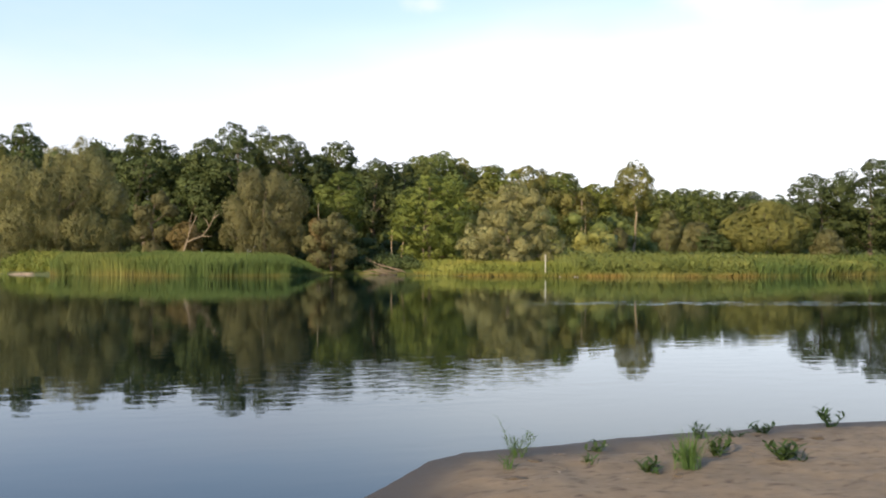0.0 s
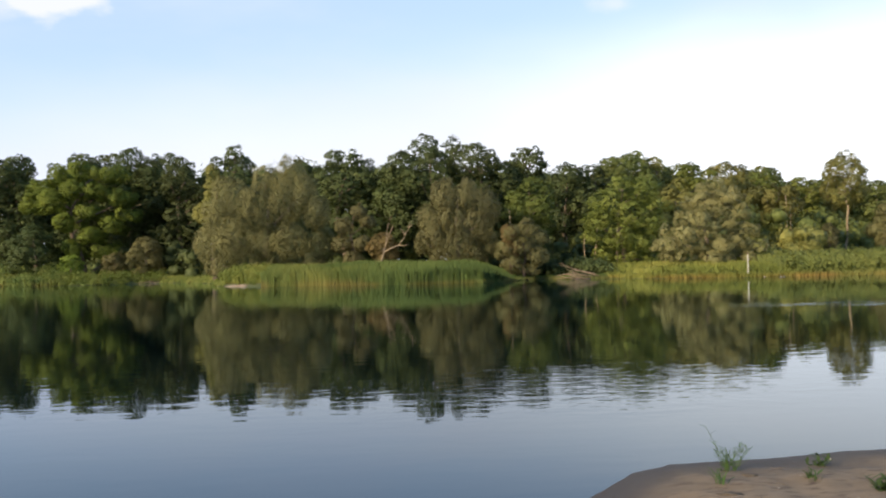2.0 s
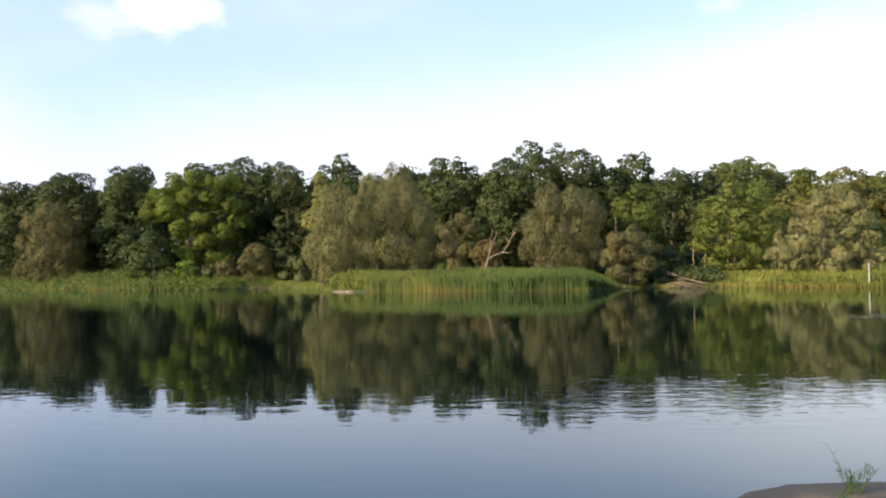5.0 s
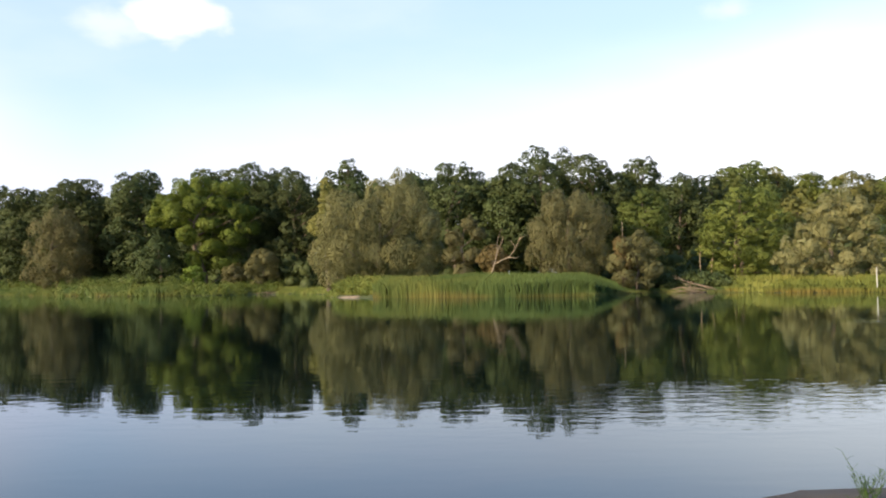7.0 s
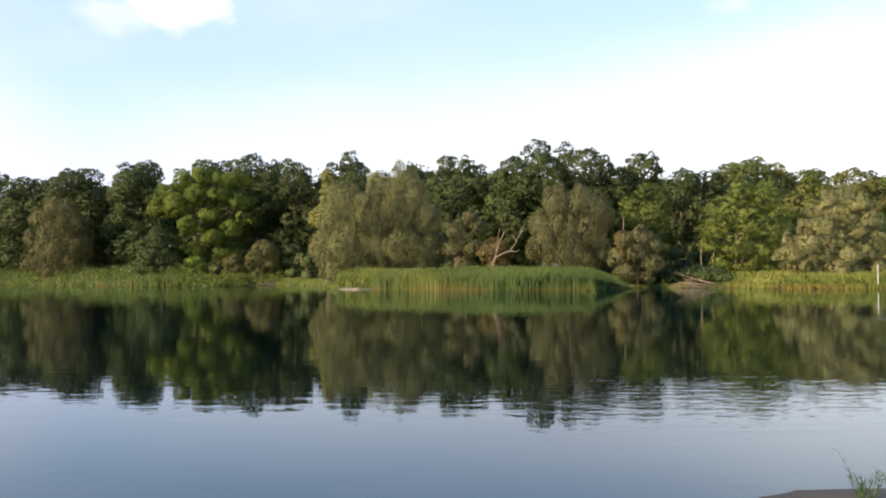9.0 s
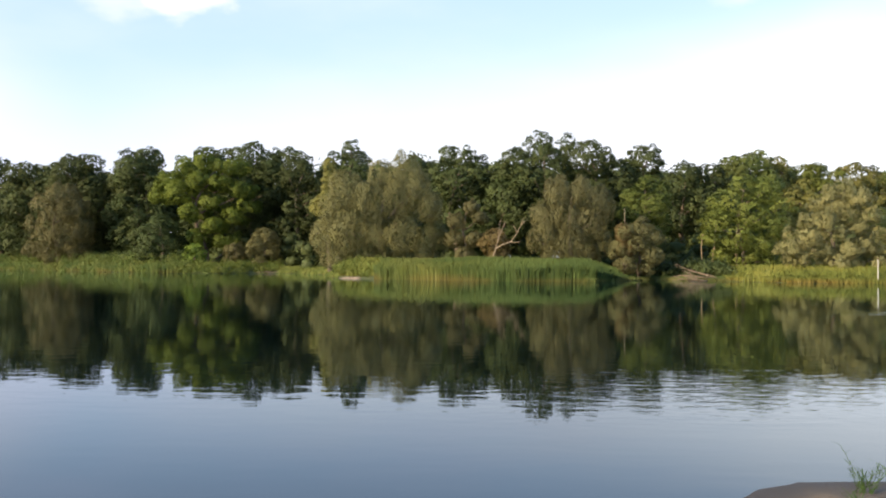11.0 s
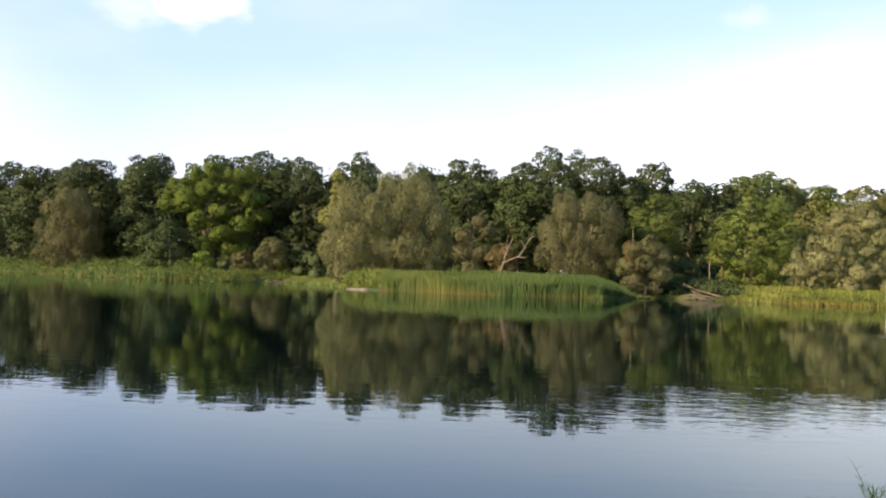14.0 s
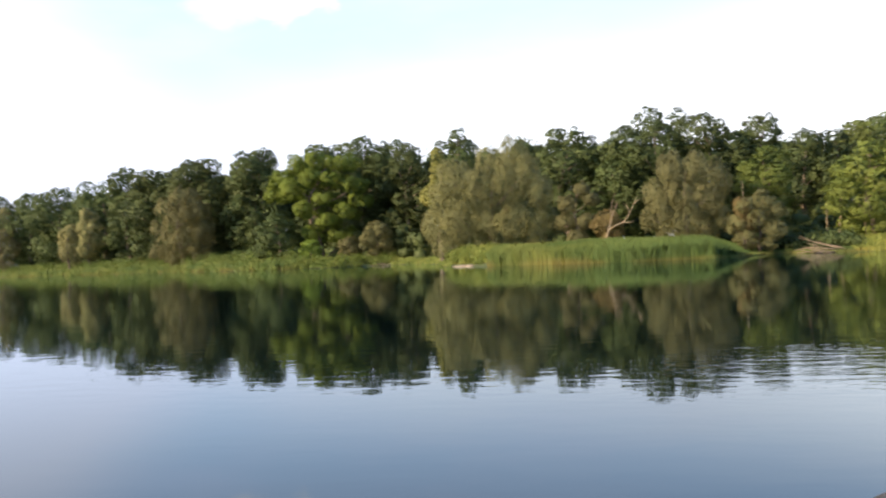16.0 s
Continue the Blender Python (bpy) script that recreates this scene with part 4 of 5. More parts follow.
build_tree("oak_tree", "oak", M_OAK, 143.9, 214.0, 18.6, 17.1, 3.0, "tall dark green oak of the woods", "oak", seed=69, group="woods")
build_tree("oak_tree", "oak", M_OAK, 123.1, 168.0, 20.0, 15.9, 3.0, "tall dark green oak of the woods", "oak", seed=70, group="woods")
build_tree("oak_tree", "oak", M_OAK, 129.1, 160.0, 22.3, 18.8, 3.0, "tall dark green oak of the woods", "oak", seed=71, group="woods")
build_tree("oak_tree", "oak", M_OAK, 138.6, 160.0, 20.8, 17.6, 3.0, "tall dark green oak of the woods", "oak", seed=72, group="woods")
build_tree("hazel_shrub", "green", M_GREEN, 65.6, 150.0, 8.1, 5.7, 1.4, "dense green shrub at the wood edge", "shrub", seed=73)
build_tree("willow_shrub", "bush_willow", M_WILLOW, 68.3, 148.0, 7.4, 3.8, 1.4, "small olive willow shrub at the wood edge", "shrub", seed=74)
build_tree("willow_shrub", "bush_willow", M_WILLOW, 79.8, 152.0, 10.9, 5.6, 1.4, "small olive willow shrub at the wood edge", "shrub", seed=75)
build_tree("willow_shrub", "bush_willow", M_WILLOW, 84.8, 150.0, 8.8, 8.2, 1.3, "small olive willow shrub at the wood edge", "shrub", seed=76)
build_tree("hazel_shrub", "green", M_OAK, 85.4, 146.0, 6.7, 6.9, 2.5, "dark low shrub on the meadow", "shrub", seed=77)
build_tree("willow_tree", "bush_willow", M_OLIVE, 95.6, 146.0, 12.6, 17.4, 0.9, "spreading olive willow at the meadow edge", "willow", seed=78)
build_tree("willow_shrub", "bush_willow", M_WILLOW, 105.9, 142.0, 7.2, 6.6, 1.1, "small olive willow shrub at the wood edge", "shrub", seed=79)

# ---------------------------------------------------------------- woods behind
WOOD_X = np.array([-420, -300, -192, -130, -95, -59, -35, 0, 35, 60, 90, 130, 200, 420.0])
WOOD_Y = np.array([520, 410, 285, 238, 212, 188, 168, 148, 152, 165, 202, 215, 245, 350.0])


WOOD_TOP = np.array([29, 28.5, 27, 26.5, 25.5, 23.5, 20.5, 17.5, 16.5, 15.5, 15.5, 16.5, 17, 17.0])


def fill_woods():
    rng = np.random.default_rng(5)
    protos = []
    for i in range(6):
        px = -60 + 26 * i
        py = 190 - abs(i - 1) * 4 if i < 4 else float(np.interp(px, WOOD_X, WOOD_Y)) + 6
        protos.append(build_tree("oak_tree", "oak", M_OAK if i < 3 else M_WOODEDGE, px, py, 19 + i % 4, 11 + i % 4 * 0.7, 2.5, "dark green oak deep in the woods" if i < 3 else "olive green oak deep in the woods", "oak", seed=400 + i, group="woods", dense=0.45))
    x, i = -300.0, 0
    while x < 260:
        x += rng.uniform(6.5, 10.5)
        y = np.interp(x, WOOD_X, WOOD_Y) + rng.uniform(3, 12)
        src = protos[int(rng.integers(0, 3)) + (3 if x > 30 else 0)]
        k = rng.uniform(0.74, 0.95)
        copy_thing(src, Matrix.Translation((x, y, ground_height(x, y) - 0.05)) @ Matrix.Rotation(rng.uniform(0, 6.28), 4, "Z") @ Matrix.Diagonal((k * 1.1, k * 1.1, k, 1)))


def belt(name, x0, x1, off0, off1, n, h0, h1, r0, r1, leaves, ll, lw, mat, label, category, seed, tall=0.0):
    """A continuous belt of clumped growth along the wood's edge."""
    rng = np.random.default_rng(seed)
    x = rng.uniform(x0, x1, n)
    y = np.interp(x, WOOD_X, WOOD_Y) + rng.uniform(off0, off1, n)
    r = rng.uniform(r0, r1, n)
    z = height_field(x, y) + h0 + (h1 - h0) * rng.uniform(0, 1, n) ** 1.5
    if tall:  # up to a share of the canopy's height
        z = height_field(x, y) + h0 + (np.interp(x, WOOD_X, WOOD_TOP) * tall - h0) * rng.uniform(0, 1, n) ** 0.8
    clumps = np.stack([x, y, z, r, r * 0.8, r * rng.uniform(0.7, 1.1, n)], 1)
    cores = clumps.copy()
    cores[:, 3:] *= 0.7
    v, f, nors = foliage(clumps, cores, leaves, ll, lw, rng)
    return tagged(mesh_object(name, v, f, mat, normals=nors), label, category, kind="stuff")


fill_woods()
belt("undergrowth", -260, 200, -8, 5, 900, 0.2, 3.4, 1.2, 2.4, 90000, 0.5, 0.38, M_OAK, "dark tangled undergrowth beneath the trees", "undergrowth", 61)
belt("undergrowth", -240, -55, -20, -5, 420, 0.1, 2.4, 1.0, 2.0, 42000, 0.5, 0.36, M_OAK, "dark undergrowth at the wood edge behind herbs", "undergrowth", 63)
belt("undergrowth", 6, 33, -32, -9, 140, 0.2, 4.2, 1.1, 2.2, 16000, 0.5, 0.38, M_OAK, "shaded undergrowth between the leading trees", "undergrowth", 64)
belt("undergrowth", 33, 64, -30, -9, 140, 0.2, 4.2, 1.1, 2.2, 16000, 0.5, 0.36, M_OLIVE, "olive undergrowth behind the domed willow", "undergrowth", 69)
belt("undergrowth", -225, -110, -14, -2, 330, 0.3, 7.0, 1.6, 3.2, 36000, 0.6, 0.45, M_OAK, "tall shrubs closing the wood edge", "undergrowth", 65)
belt("undergrowth", 36, 112, -24, -7, 300, 0.4, 7.0, 1.3, 2.6, 40000, 0.5, 0.36, M_WOODEDGE, "olive shrubs along the meadow edge", "shrubs", 66)
belt("undergrowth", -62, -24, -14, 0, 150, 0.3, 5.0, 1.2, 2.2, 16000, 0.5, 0.36, M_OAK, "dark shrubs under the oaks behind a shaded bay", "undergrowth", 67)
belt("far_woods", -330, 34, 5, 22, 1250, 0.4, 12.5, 2.2, 3.8, 85000, 0.8, 0.6, M_OAK, "dense dark woods behind the shore trees", "woods", 62, tall=0.93)
belt("far_woods", 30, 260, 5, 22, 800, 0.4, 12.5, 2.0, 3.4, 60000, 0.7, 0.5, M_WOODEDGE, "dense olive green woods behind the meadow", "woods", 68, tall=0.93)

# ---------------------------------------------------------------- reeds and bank herbs


def blades(name, x0, x1, d0, d1, n, h0, h1, wide, mat, label, category, seed, lean=0.25, sink=0.05, taper=None):
    """Upright blades on the far shore between d0 and d1 metres inland."""
    rng = np.random.default_rng(seed)
    x = rng.uniform(x0, x1, n)
    d = d0 + (d1 - d0) * rng.uniform(0, 1, n) ** 1.5
    f = np.interp(x, FAR_X, FAR_Y)
    s = (np.interp(x + 2, FAR_X, FAR_Y) - np.interp(x - 2, FAR_X, FAR_Y)) / 4
    y = f + d * np.sqrt(1 + s * s)
    z = np.maximum(height_field(x, y), -0.05) - sink
    wave = 0.5 + 0.5 * np.sin(x * 0.31 + 1.3 * np.sin(x * 0.11)) * np.cos(d * 0.7 + x * 0.05)
    h = (h0 + (h1 - h0) * (0.45 * wave + 0.55 * rng.uniform(0, 1, n)))
    if taper:  # lower towards the tip of the bed
        h = h * np.interp(x, taper, (1.0, 0.3))
    a = rng.uniform(0, 2 * np.pi, n)
    side = np.stack([np.cos(a), np.sin(a), 0 * a], 1) * (wide * rng.uniform(0.6, 1.3, n) / 2)[:, None]
    b = rng.uniform(0, 2 * np.pi, n)
    tilt = np.stack([np.cos(b), np.sin(b), 0 * b], 1) * (lean * rng.uniform(0, 1, n) * h)[:, None]
    p = np.stack([x, y, z], 1)
    up = np.stack([0 * h, 0 * h, h], 1)
    mid = p + up * 0.6 + tilt * 0.3
    tip = p + up + tilt
    ring = np.stack([p - side * 0.7, p + side * 0.7, mid + side, tip, mid - side], 1)
    face = np.cross(side, up)
    soft = rng.normal(0, 0.3, (n, 3)) + np.array([-0.25, -0.75, 0.4])
    back = (face * soft).sum(1) < 0
    ring[back] = ring[back][:, ::-1]
    v = ring.reshape(-1, 3)
    faces = np.arange(n * 5).reshape(-1, 5)
    return tagged(mesh_object(name, v, faces, mat, normals=np.repeat(unit(soft), 5, 0)), label, category, kind="stuff")


def shore_herbs(name, x0, x1, d0, d1, n, h0, h1, r0, r1, leaves, ll, lw, mat, label, category, seed, rise=0.0):
    """Low leafy growth on the far shore between d0 and d1 metres inland."""
    rng = np.random.default_rng(seed)
    x = rng.uniform(x0, x1, n)
    d = d0 + (d1 - d0) * rng.uniform(0, 1, n) ** 1.4
    s = (np.interp(x + 2, FAR_X, FAR_Y) - np.interp(x - 2, FAR_X, FAR_Y)) / 4
    y = np.interp(x, FAR_X, FAR_Y) + d * np.sqrt(1 + s * s)
    q = rng.uniform(r0, r1, n)
    top = np.minimum(h1, h0 + 0.3 + rise * np.maximum(d, 0)) if rise else h1
    z = np.maximum(height_field(x, y), 0) + h0 + (top - h0) * rng.uniform(0, 1, n)
    clumps = np.stack([x, y, z, q * 1.2, q, q * rng.uniform(0.8, 1.2, n)], 1)
    v, f, nors = foliage(clumps, clumps[:0], leaves, ll, lw, rng, lift=0.6, warp=0.4)
    return tagged(mesh_object(name, v, f, mat, normals=nors), label, category, kind="stuff")


blades("reed_bed", -16.5, -4.6, -0.4, 7.0, 20000, 1.2, 2.0, 0.045, M_REED, "tall green reeds with straw-coloured stems in water", "reeds", 71)
blades("reed_bed", -6.2, 10.8, -0.4, 7.0, 24000, 1.2, 1.95, 0.045, M_LUSH, "dense dark green reeds standing in shallow water", "reeds", 83, taper=(6.5, 11.5))
blades("bank_grass", 6.0, 13.0, -0.7, 2.5, 4000, 0.2, 0.65, 0.06, M_LUSH, "low green sedge fringing the reed bed", "grass", 90, lean=0.6)
blades("reed_bed", 36, 75, 1.0, 16, 20000, 0.7, 1.8, 0.07, M_FARREED, "sunlit olive-green reeds along the shore", "reeds", 72, lean=0.6)
blades("reed_bed", 56, 67, -0.5, 5, 5000, 1.0, 1.8, 0.07, M_LUSH, "dark green reed clump standing in water", "reeds", 88, lean=0.5)
# darker reed colour here stands in for the shade on the far right bed
blades("reed_bed", 66, 150, -0.4, 20, 20000, 0.8, 1.9, 0.075, M_REED, "soft reeds at the meadow edge, shade put in as darker green", "reeds", 73, lean=0.6)
blades("bank_grass", 22.5, 40, 1.0, 14, 9000, 0.4, 1.1, 0.09, M_SEDGE, "bright meadow grass sloping to the water", "grass", 79)
blades("bank_grass", 21.5, 39, -0.3, 5, 5000, 0.25, 0.8, 0.08, M_SEDGE, "short bright grass on the water edge", "grass", 74, lean=0.5)
blades("bank_grass", 66, 115, -0.4, 3, 8000, 0.3, 0.9, 0.08, M_REED, "low green grass fringing the meadow reeds", "grass", 92, lean=0.8)
blades("bank_grass", 37, 58, -0.3, 4, 9000, 0.25, 0.75, 0.07, M_FARREED, "short olive grass on the water edge", "grass", 89, lean=0.8)
shore_herbs("bank_herbs", -235, -60, -0.3, 11, 2300, 0.1, 2.3, 0.5, 1.1, 90000, 0.40, 0.22, M_RANK, "rank shoulder-high herbs covering the far bank", "herbs", 75, rise=0.55)
shore_herbs("bank_herbs", -62, -43, -0.2, 9, 260, 0.1, 1.0, 0.4, 0.8, 14000, 0.32, 0.18, M_HERB, "leafy green herbs in front of a poplar", "herbs", 84, rise=0.4)
blades("bank_grass", -235, -58, -0.3, 6, 22000, 0.7, 1.9, 0.10, M_REED, "tall unmown grass hanging over the water", "grass", 85, lean=0.4)
shore_herbs("meadow_herbs", 22.5, 42, 0.2, 9, 420, 0.05, 0.25, 0.25, 0.5, 16000, 0.24, 0.13, M_HERB, "low sunlit meadow herbs by the water", "herbs", 80)
# herbs past x = 60 take a duller green in place of shade
shore_herbs("meadow_herbs", 60, 130, 0.0, 14, 1300, 0.15, 1.35, 0.35, 0.7, 36000, 0.34, 0.16, M_RANK, "tall herbs among reeds, shade put in as duller green", "herbs", 91)
shore_herbs("meadow_herbs", 37, 62, 0.0, 14, 900, 0.15, 1.35, 0.35, 0.7, 28000, 0.32, 0.15, M_MEADOW, "tall soft meadow herbs among reeds", "herbs", 81)
shore_herbs("bank_herbs", -25.5, -16.5, 1.0, 6, 120, 0.3, 1.3, 0.4, 0.8, 12000, 0.24, 0.14, M_HERB, "bright bushy herbs beside a sandy spit", "herbs", 82)
# added growth in dark oak leaf colour, standing in for shade behind the driftwood
shore_herbs("bank_herbs", 13, 22.5, 1.6, 6, 260, 0.1, 1.1, 0.4, 0.9, 12000, 0.34, 0.22, M_OAK, "dark herbs added as shade behind stranded driftwood", "herbs", 86)
blades("bank_grass", -44, -22, -0.2, 10, 7000, 0.2, 0.75, 0.10, M_HERB, "low green grass in a shaded bay", "grass", 76)
blades("reed_bed", -23.5, -16.5, 1.2, 6, 9000, 1.1, 2.0, 0.08, M_SEDGE, "pale green reeds beside a sandy spit", "reeds", 77)
blades("bank_grass", 10.5, 18, 1.8, 6, 2500, 0.2, 0.9, 0.09, M_REED, "sparse shaded grass under overhanging trees", "grass", 78)
# added grass that covers the pale soil, to give the bank its shade
blades("bank_grass", 10.0, 22, -0.4, 5.0, 14000, 0.12, 0.38, 0.07, M_LUSH, "short grass added to darken a shaded mud bank", "grass", 87)

# ---------------------------------------------------------------- dead tree, driftwood, post, stones


def dead_tree():
    rng = np.random.default_rng(8)
    z0 = ground_height(-3.9, 109)
    root = thing("dead_tree", -3.9, 109.0, z0 - 0.05, "bleached dead tree with bare forked limbs above reeds", "dead tree")
    v, f = tube(wander((0, 0, -0.2), (0.75, 0, 3.0), 5, rng, 0.05), [0.11, 0.095, 0.085, 0.08, 0.065], 9, rng, 0.1)
    mesh_object("trunk", v, f, M_PALE, root, True)
    for b, r in (((1.75, 0.1, 5.7), 0.05), ((1.25, -0.2, 6.0), 0.036)):
        v, f = tube(wander((0.72, 0, 2.95), b, 6, rng, 0.09), np.linspace(r, 0.03, 6), 7, rng, 0.1)
        mesh_object("limb", v, f, M_PALE, root, True)
    p = [(0.6, 0, 2.5), (1.4, -0.05, 2.95), (2.35, 0, 3.3), (3.1, 0.1, 4.3), (3.6, 0, 5.4), (3.9, -0.1, 6.2)]
    v, f = tube(p, [0.07, 0.062, 0.054, 0.042, 0.03, 0.015], 8, rng, 0.1)
    limb = mesh_object("limb", v, f, M_PALE, root, True)
    for a, b in (((3.1, 0.1, 4.3), (2.5, 0.2, 5.4)), ((3.55, 0, 5.3), (4.3, 0.1, 5.9)), ((2.35, 0, 3.3), (3.5, -0.2, 3.4))):
        v, f = tube(wander(a, b, 4, rng, 0.05), [0.06, 0.045, 0.03, 0.012], 6, rng, 0.1)
        mesh_object("twig", v, f, M_PALE, limb, True)


dead_tree()


def driftwood():
    rng = np.random.default_rng(9)
    for i in range(9):
        foot = np.array([20.4 + rng.normal(0, 0.45), 101.6 + rng.uniform(-0.9, 0.9)])
        ln, a = rng.uniform(2.8, 5.2), math.pi + rng.uniform(-0.45, 0.4)
        e = thing("fallen_branch", foot[0], foot[1], max(0.02, ground_height(*foot)), "weathered fallen branch stranded at the water edge", "driftwood", "driftwood pile", turn=a)
        rise, r = (0.02 + 0.042 * i) * ln, rng.uniform(0.04, 0.085)
        path = wander((0, 0, 0.02), (ln, 0, rise), 7, rng, 0.075)
        path[0, 2] = 0.02
        v, f = tube(path, np.linspace(r, r * 0.35, 7), 7, rng, 0.15)
        stem = mesh_object("stem", v, f, M_DRIFT, e, True)
        for k in range(1 + i % 2):
            a0 = path[3 + k]
            v, f = tube(wander(a0, a0 + np.array([rng.uniform(0.4, 1.1), rng.uniform(-0.5, 0.5), rng.uniform(-0.1, 0.5)]), 4, rng, 0.04), np.linspace(r * 0.5, 0.01, 4), 5, rng, 0.1)
            mesh_object("side_branch", v, f, M_DRIFT, stem, True)
    for x, y, ln, a in ((-44.0, 153.8, 2.6, 0.1), (-42.8, 154.2, 1.9, -0.3)):
        e = thing("fallen_branch", x, y, 0.1, "dark driftwood log lying at the water edge", "driftwood", turn=a)
        v, f = tube(wander((-ln / 2, 0, 0.05), (ln / 2, 0, 0.28), 6, rng, 0.05), np.linspace(0.09, 0.05, 6), 8, rng, 0.1)
        mesh_object("stem", v, f, M_BARK, e, True)


driftwood()


def marker_post(x, y):
    z0 = ground_height(x, y)
    e = thing("marker_post", x, y, z0, "white-painted wooden marker post on the river bank", "post")
    h = 2.45 - z0

    def ring(prof, n=16):
        v, f = [], []
        for r, z in prof:
            for k in range(n):
                a = 2 * math.pi * k / n
                v.append((r * math.cos(a), r * math.sin(a), z))
        for i in range(len(prof) - 1):
            for k in range(n):
                a, b = i * n + k, i * n + (k + 1) % n
                f.append((a, b, b + n, a + n))
        f.append(tuple((len(prof) - 1) * n + k for k in range(n)))
        return v, f

    v, f = ring(((0.055, -0.3), (0.055, 0.3), (0.05, h - 0.16)))
    mesh_object("pole", v, f, M_PAINT, e, True)
    v, f = ring(((0.058, h - 0.162), (0.056, h - 0.04), (0.04, h), (0.015, h + 0.01)))
    mesh_object("cap", v, f, M_DARKWOOD, e, True, "dark weathered post top")
    v, f = ring(((0.30, -0.2), (0.27, 0.06), (0.16, 0.16), (0.05, 0.18)))
    mesh_object("footing", v, f, M_STONE, e, True, "rough stone footing")


marker_post(33.1, 89.4)


def stone(x, y, z, r, seed, label, group):
    rng = np.random.default_rng(seed)
    lump = 1 + 0.18 * np.sin(ICO_V @ rng.normal(0, 2, 3)) + rng.normal(0, 0.05, len(ICO_V))
    v = ICO_V * lump[:, None] * np.array([r * rng.uniform(0.9, 1.5), r, r * rng.uniform(0.45, 0.75)])
    ob = mesh_object("stone", v, ICO_F, M_STONE, None, True)
    ob.location, ob.rotation_euler = (x, y, z), (0, 0, rng.uniform(0, 6))
    return tagged(ob, label, "stone", group)


srng = np.random.default_rng(12)
for i in range(6):
    sx = 31.6 + i * 1.2 + srng.uniform(-0.6, 0.6)
    sy = float(np.interp(sx, FAR_X, FAR_Y)) + srng.uniform(-0.25, 0.3)
    stone(sx, sy, 0.03, srng.uniform(0.05, 0.11), 200 + i, "pale rounded stone at the water edge", "shore stones")


def sand_spit():
    rng = np.random.default_rng(14)
    n, m = 36, 10
    v, f = [], []
    for j in range(m):
        for i in range(n):
            a, r = 2 * math.pi * i / n, (j + 0.02) / (m - 1)
            w = 1 + 0.22 * math.sin(2 * a + 1) + 0.16 * math.sin(3 * a + 2) + 0.10 * math.sin(7 * a)
            v.append((2.0 * r * w * math.cos(a), 1.2 * r * w * math.sin(a), 0.28 * (1 - r ** 3) - 0.09 + rng.uniform(-0.01, 0.01)))
    for j in range(m - 1):
        for i in range(n):
            a, b = j * n + i, j * n + (i + 1) % n
            f.append((a, b, b + n, a + n))
    ob = mesh_object("sand_spit", v, f, M_SPIT, None, True)
    ob.location, ob.rotation_euler = (-19.6, 105.6, 0.0), (0, 0, -0.75)
    tagged(ob, "small bare sandy spit before the reeds", "sand", kind="structure")


sand_spit()

# ---------------------------------------------------------------- plants and litter on the near sand


def strap(base, out, h, width, bend, n=6, fold=0.25, nod=0.0):
    """One long leaf: a curved, creased strip from the base outwards. out: compass angle."""
    v, f = [], []
    dx, dy = math.cos(out), math.sin(out)
    for i in range(n):
        t = i / (n - 1)
        r = bend * t ** 1.6
        z = h * (t - nod * t ** 3)
        w = width * 0.5 * (math.sin(math.pi * min(1, 0.12 + t * 0.88)) ** 0.7 if i < n - 1 else 0.04)
        c = Vector((base[0] + dx * r, base[1] + dy * r, base[2] + z))
        s = Vector((-dy, dx, 0)) * w
        v += [c - s, c - Vector((0, 0, w * fold)), c + s]
    for i in range(n - 1):
        a = i * 3
        f += [(a, a + 1, a + 4, a + 3), (a + 1, a + 2, a + 5, a + 4)]
    return v, f


def grass_tuft(x, y, n, h, spread, mat, label, seed, width=0.012, stalks=0):
    rng = np.random.default_rng(seed)
    e = thing("grass_tuft", x, y, ground_height(x, y) - 0.01, label, "grass tuft")
    for k in range(n):
        b = (rng.normal(0, spread * 0.25), rng.normal(0, spread * 0.25), 0)
        v, f = strap(b, rng.uniform(0, 6.28), h * rng.uniform(0.5, 1.0), width * rng.uniform(0.7, 1.3), spread * rng.uniform(0.2, 1.1), 7, nod=rng.uniform(0, 0.3))
        mesh_object("blade", v, f, mat, e, True)
    for k in range(stalks):
        a = (rng.normal(0, 0.05), rng.normal(0, 0.05), 0)
        hz = h * rng.uniform(0.6, 1.0) if k else h * 1.5
        b = (-0.2 if k == 0 else rng.uniform(-0.15, 0.17), rng.uniform(-0.06, 0.06), hz)
        p = wander(a, b, 6, rng, 0.012)
        v, f = tube(p, np.linspace(0.003, 0.0014, 6), 5)
        st = mesh_object("stalk", v, f, mat, e, True)
        for q in (1, 2, 3, 3, 4, 4, 5):
            v, f = strap(tuple(p[q]), rng.uniform(0, 6.28), rng.uniform(0.01, 0.06), width, rng.uniform(0.03, 0.09), 5)
            mesh_object("leaf", v, f, mat, st, True)
    return e


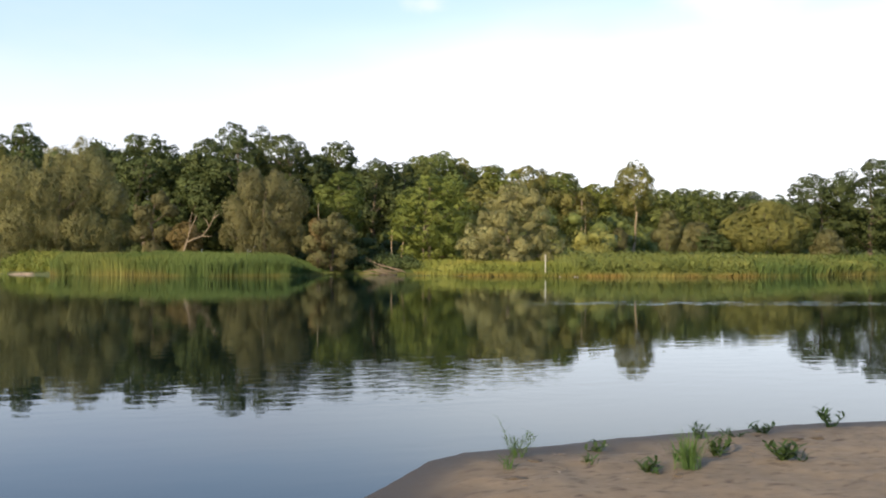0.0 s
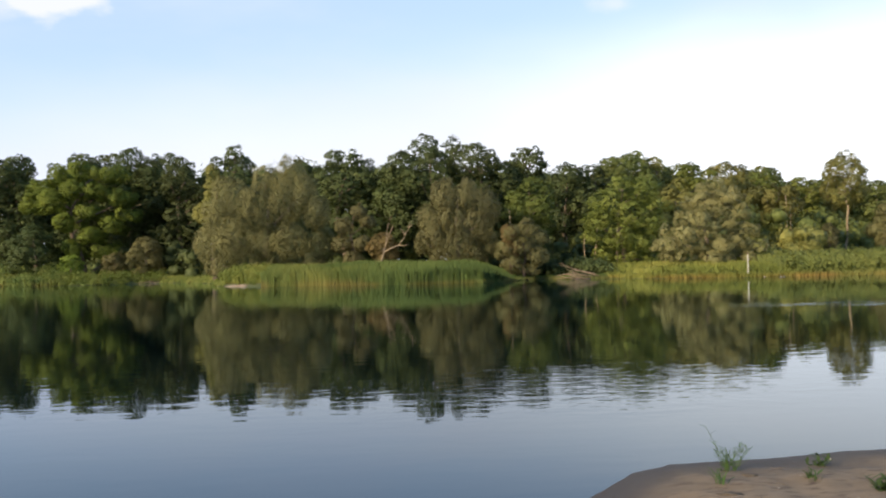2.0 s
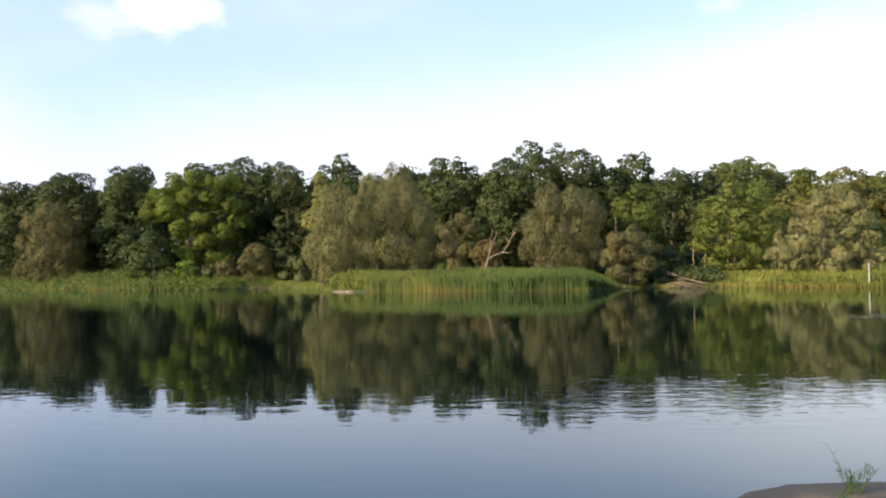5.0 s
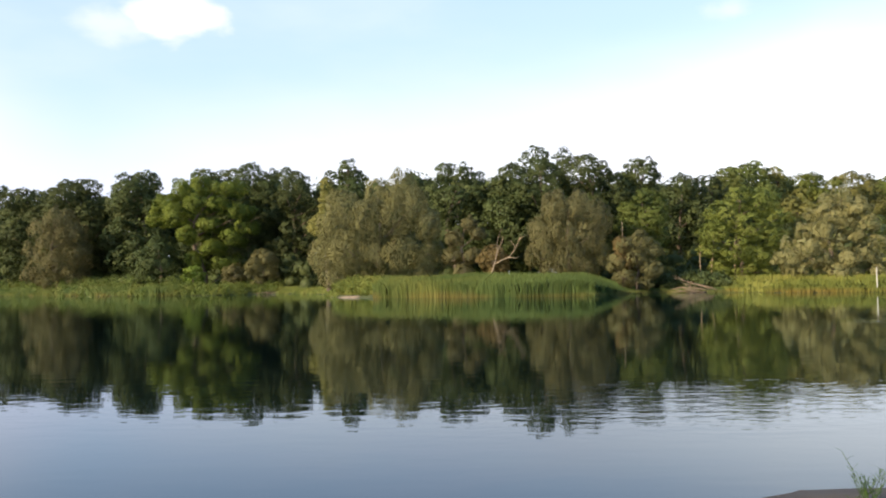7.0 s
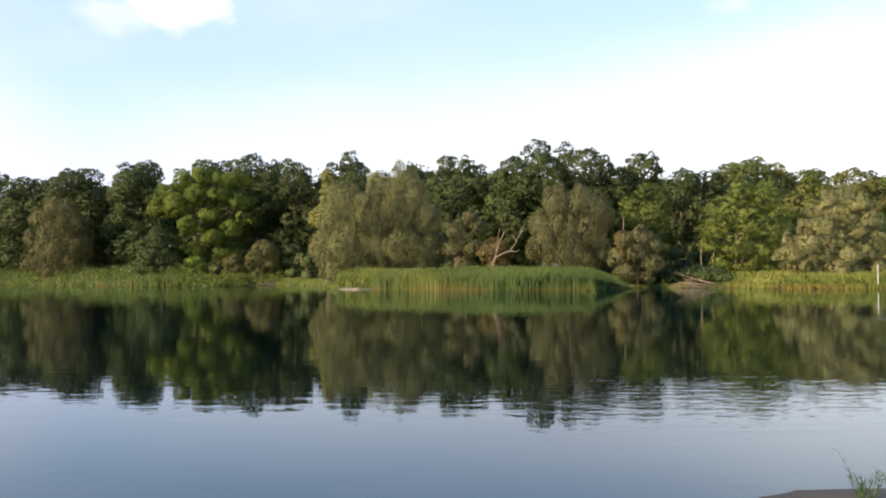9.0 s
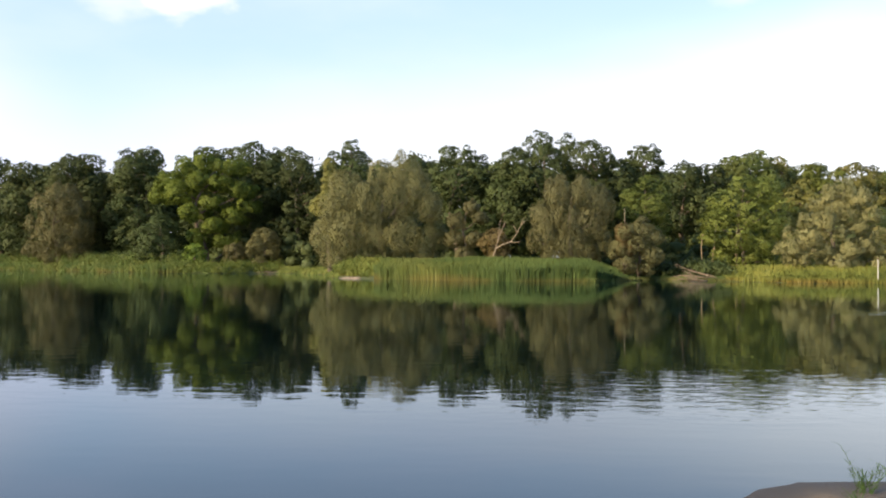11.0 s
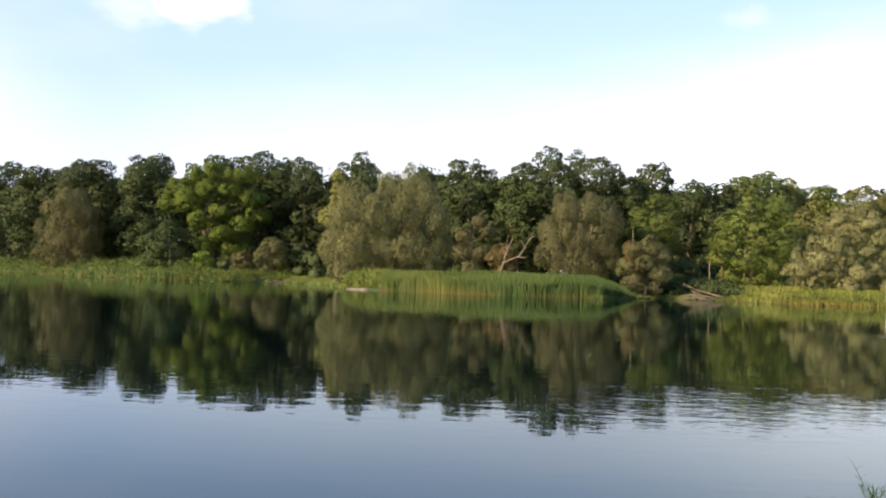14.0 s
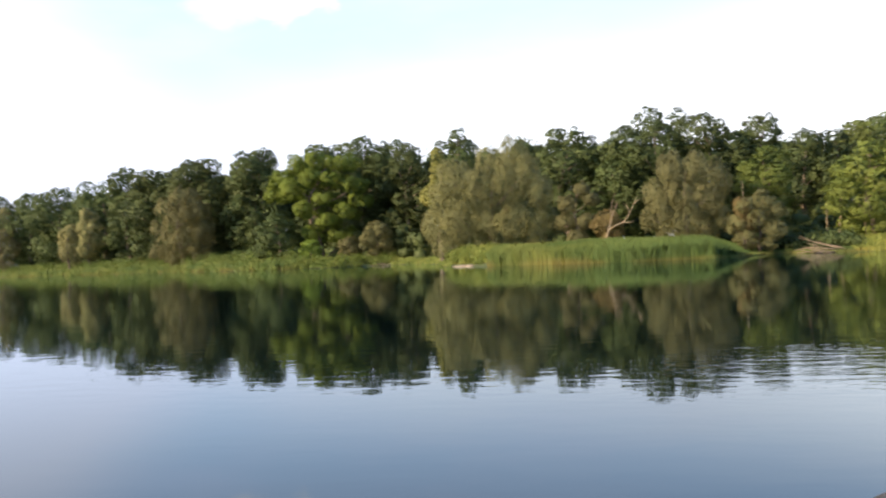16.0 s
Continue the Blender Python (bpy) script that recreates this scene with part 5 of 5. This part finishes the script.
def leafy_weed(x, y, stems, h, spread, leaf_len, leaf_w, mat, label, seed, per=7):
    rng = np.random.default_rng(seed)
    e = thing("leafy_weed", x, y, ground_height(x, y) - 0.01, label, "weed")
    for s in range(stems):
        a = rng.uniform(0, 6.28)
        tip = (math.cos(a) * spread * rng.uniform(0.2, 1), math.sin(a) * spread * rng.uniform(0.2, 1), h * rng.uniform(0.55, 1.0))
        p = wander((rng.normal(0, 0.02), rng.normal(0, 0.02), 0), tip, 6, rng, 0.008)
        v, f = tube(p, np.linspace(0.006, 0.002, 6), 5)
        st = mesh_object("stem", v, f, mat, e, True)
        for k in range(per):
            q = p[1 + int(k * 5 / per)] if k < per - 1 else p[5]
            v, f = strap(tuple(q), a + k * 2.4 + rng.normal(0, 0.3), leaf_len * rng.uniform(0.1, 0.6), leaf_w * rng.uniform(0.7, 1.2), leaf_len * rng.uniform(0.5, 1.0), 5)
            mesh_object("leaf", v, f, mat, st, True)
    return e


grass_tuft(2.42, 7.08, 14, 0.25, 0.17, M_BRIGHT, "thin green grass tuft with one tall bent stalk on sand", 31, 0.007, 11)
grass_tuft(2.16, 6.50, 22, 0.18, 0.14, M_BRIGHT, "sparse pale grass tuft on damp sand", 32, 0.008)
grass_tuft(2.82, 6.45, 8, 0.12, 0.08, M_WEED, "few thin grass blades on sand", 33, 0.008)
grass_tuft(3.46, 6.05, 130, 0.37, 0.18, M_BRIGHT, "dense bright green upright grass tuft", 34, 0.006)
leafy_weed(3.98, 6.55, 9, 0.18, 0.17, 0.10, 0.028, M_WEED, "bushy green weed on sand", 35)
leafy_weed(4.33, 7.42, 8, 0.17, 0.16, 0.09, 0.020, M_DARKWEED, "dark spindly weed at the sand crest", 36, 5)
leafy_weed(4.36, 6.16, 12, 0.16, 0.19, 0.10, 0.032, M_WEED, "leafy green weed with broad leaves", 37)
leafy_weed(4.52, 6.12, 4, 0.10, 0.22, 0.09, 0.016, M_DARKWEED, "dry dark sprawling weed stems", 43, 4)
leafy_weed(5.97, 7.75, 9, 0.20, 0.19, 0.13, 0.030, M_DARKWEED, "dark broad-leaved weed at the sand crest", 38, 5)
leafy_weed(5.10, 7.60, 9, 0.11, 0.15, 0.09, 0.024, M_DARKWEED, "small dark weed at the sand crest", 39, 5)
leafy_weed(3.12, 6.02, 10, 0.09, 0.15, 0.09, 0.030, M_WEED, "low green rosette weed on sand", 40, 5)
leafy_weed(3.19, 7.19, 7, 0.09, 0.11, 0.08, 0.024, M_WEED, "small dark green weed near the water", 41, 5)
leafy_weed(3.52, 6.35, 6, 0.14, 0.10, 0.08, 0.022, M_WEED, "thin dark weed beside a grass tuft", 42, 5)
leafy_weed(2.86, 6.60, 6, 0.05, 0.10, 0.07, 0.022, M_WEED, "flat small weed on sand", 44, 4)
leafy_weed(4.75, 7.45, 5, 0.07, 0.20, 0.10, 0.018, M_DARKWEED, "trailing dark weed on the sand crest", 45, 4)


def litter():
    rng = np.random.default_rng(21)
    for i in range(24):
        x, y = rng.uniform(2.0, 6.6), rng.uniform(5.5, 7.5)
        if near_distance(np.array([x]), np.array([y]))[0] < 0.25:
            continue
        ln = rng.uniform(0.04, 0.12)
        e = thing("twig", x, y, ground_height(x, y) + 0.012, "dark dry twig lying on sand", "twig", "sand litter", turn=rng.uniform(0, 3.1))
        v, f = tube(wander((-ln / 2, 0, 0), (ln / 2, 0, rng.uniform(0, 0.012)), 5, rng, 0.006), np.linspace(0.004, 0.002, 5), 6, rng, 0.15)
        mesh_object("stem", v, f, M_BARK, e, True)
    for i in range(14):
        x, y = rng.uniform(2.0, 6.6), rng.uniform(5.5, 7.6)
        if near_distance(np.array([x]), np.array([y]))[0] < 0.2:
            continue
        stone(x, y, ground_height(x, y) + 0.004, rng.uniform(0.004, 0.009), 300 + i, "small grey pebble on sand", "pebbles")
    for x, y, size in ((5.05, 7.05, 0.15), (5.35, 7.1, 0.09), (2.45, 6.78, 0.10), (2.1, 6.15, 0.10), (3.3, 5.85, 0.10)):
        lump = 1 + sum(0.22 * np.sin(CLOD_V @ rng.normal(0, 4, 3) + rng.uniform(0, 6)) for _ in range(3)) + rng.normal(0, 0.05, len(CLOD_V))
        v = CLOD_V * lump[:, None] * np.array([size * 0.75, size * 0.4, size * 0.11])
        ob = mesh_object("sand_clod", v, CLOD_F, M_DIRT, None, True)
        ob.location = (x, y, ground_height(x, y) + 0.003)
        tagged(ob, "low crumbling clod of brown earth on sand", "clod", "clods")


M_DIRT = plain_material("brown_earth", (0.05, 0.038, 0.027), (0.13, 0.10, 0.072), 9.0, 0.95, 0.8)
litter()
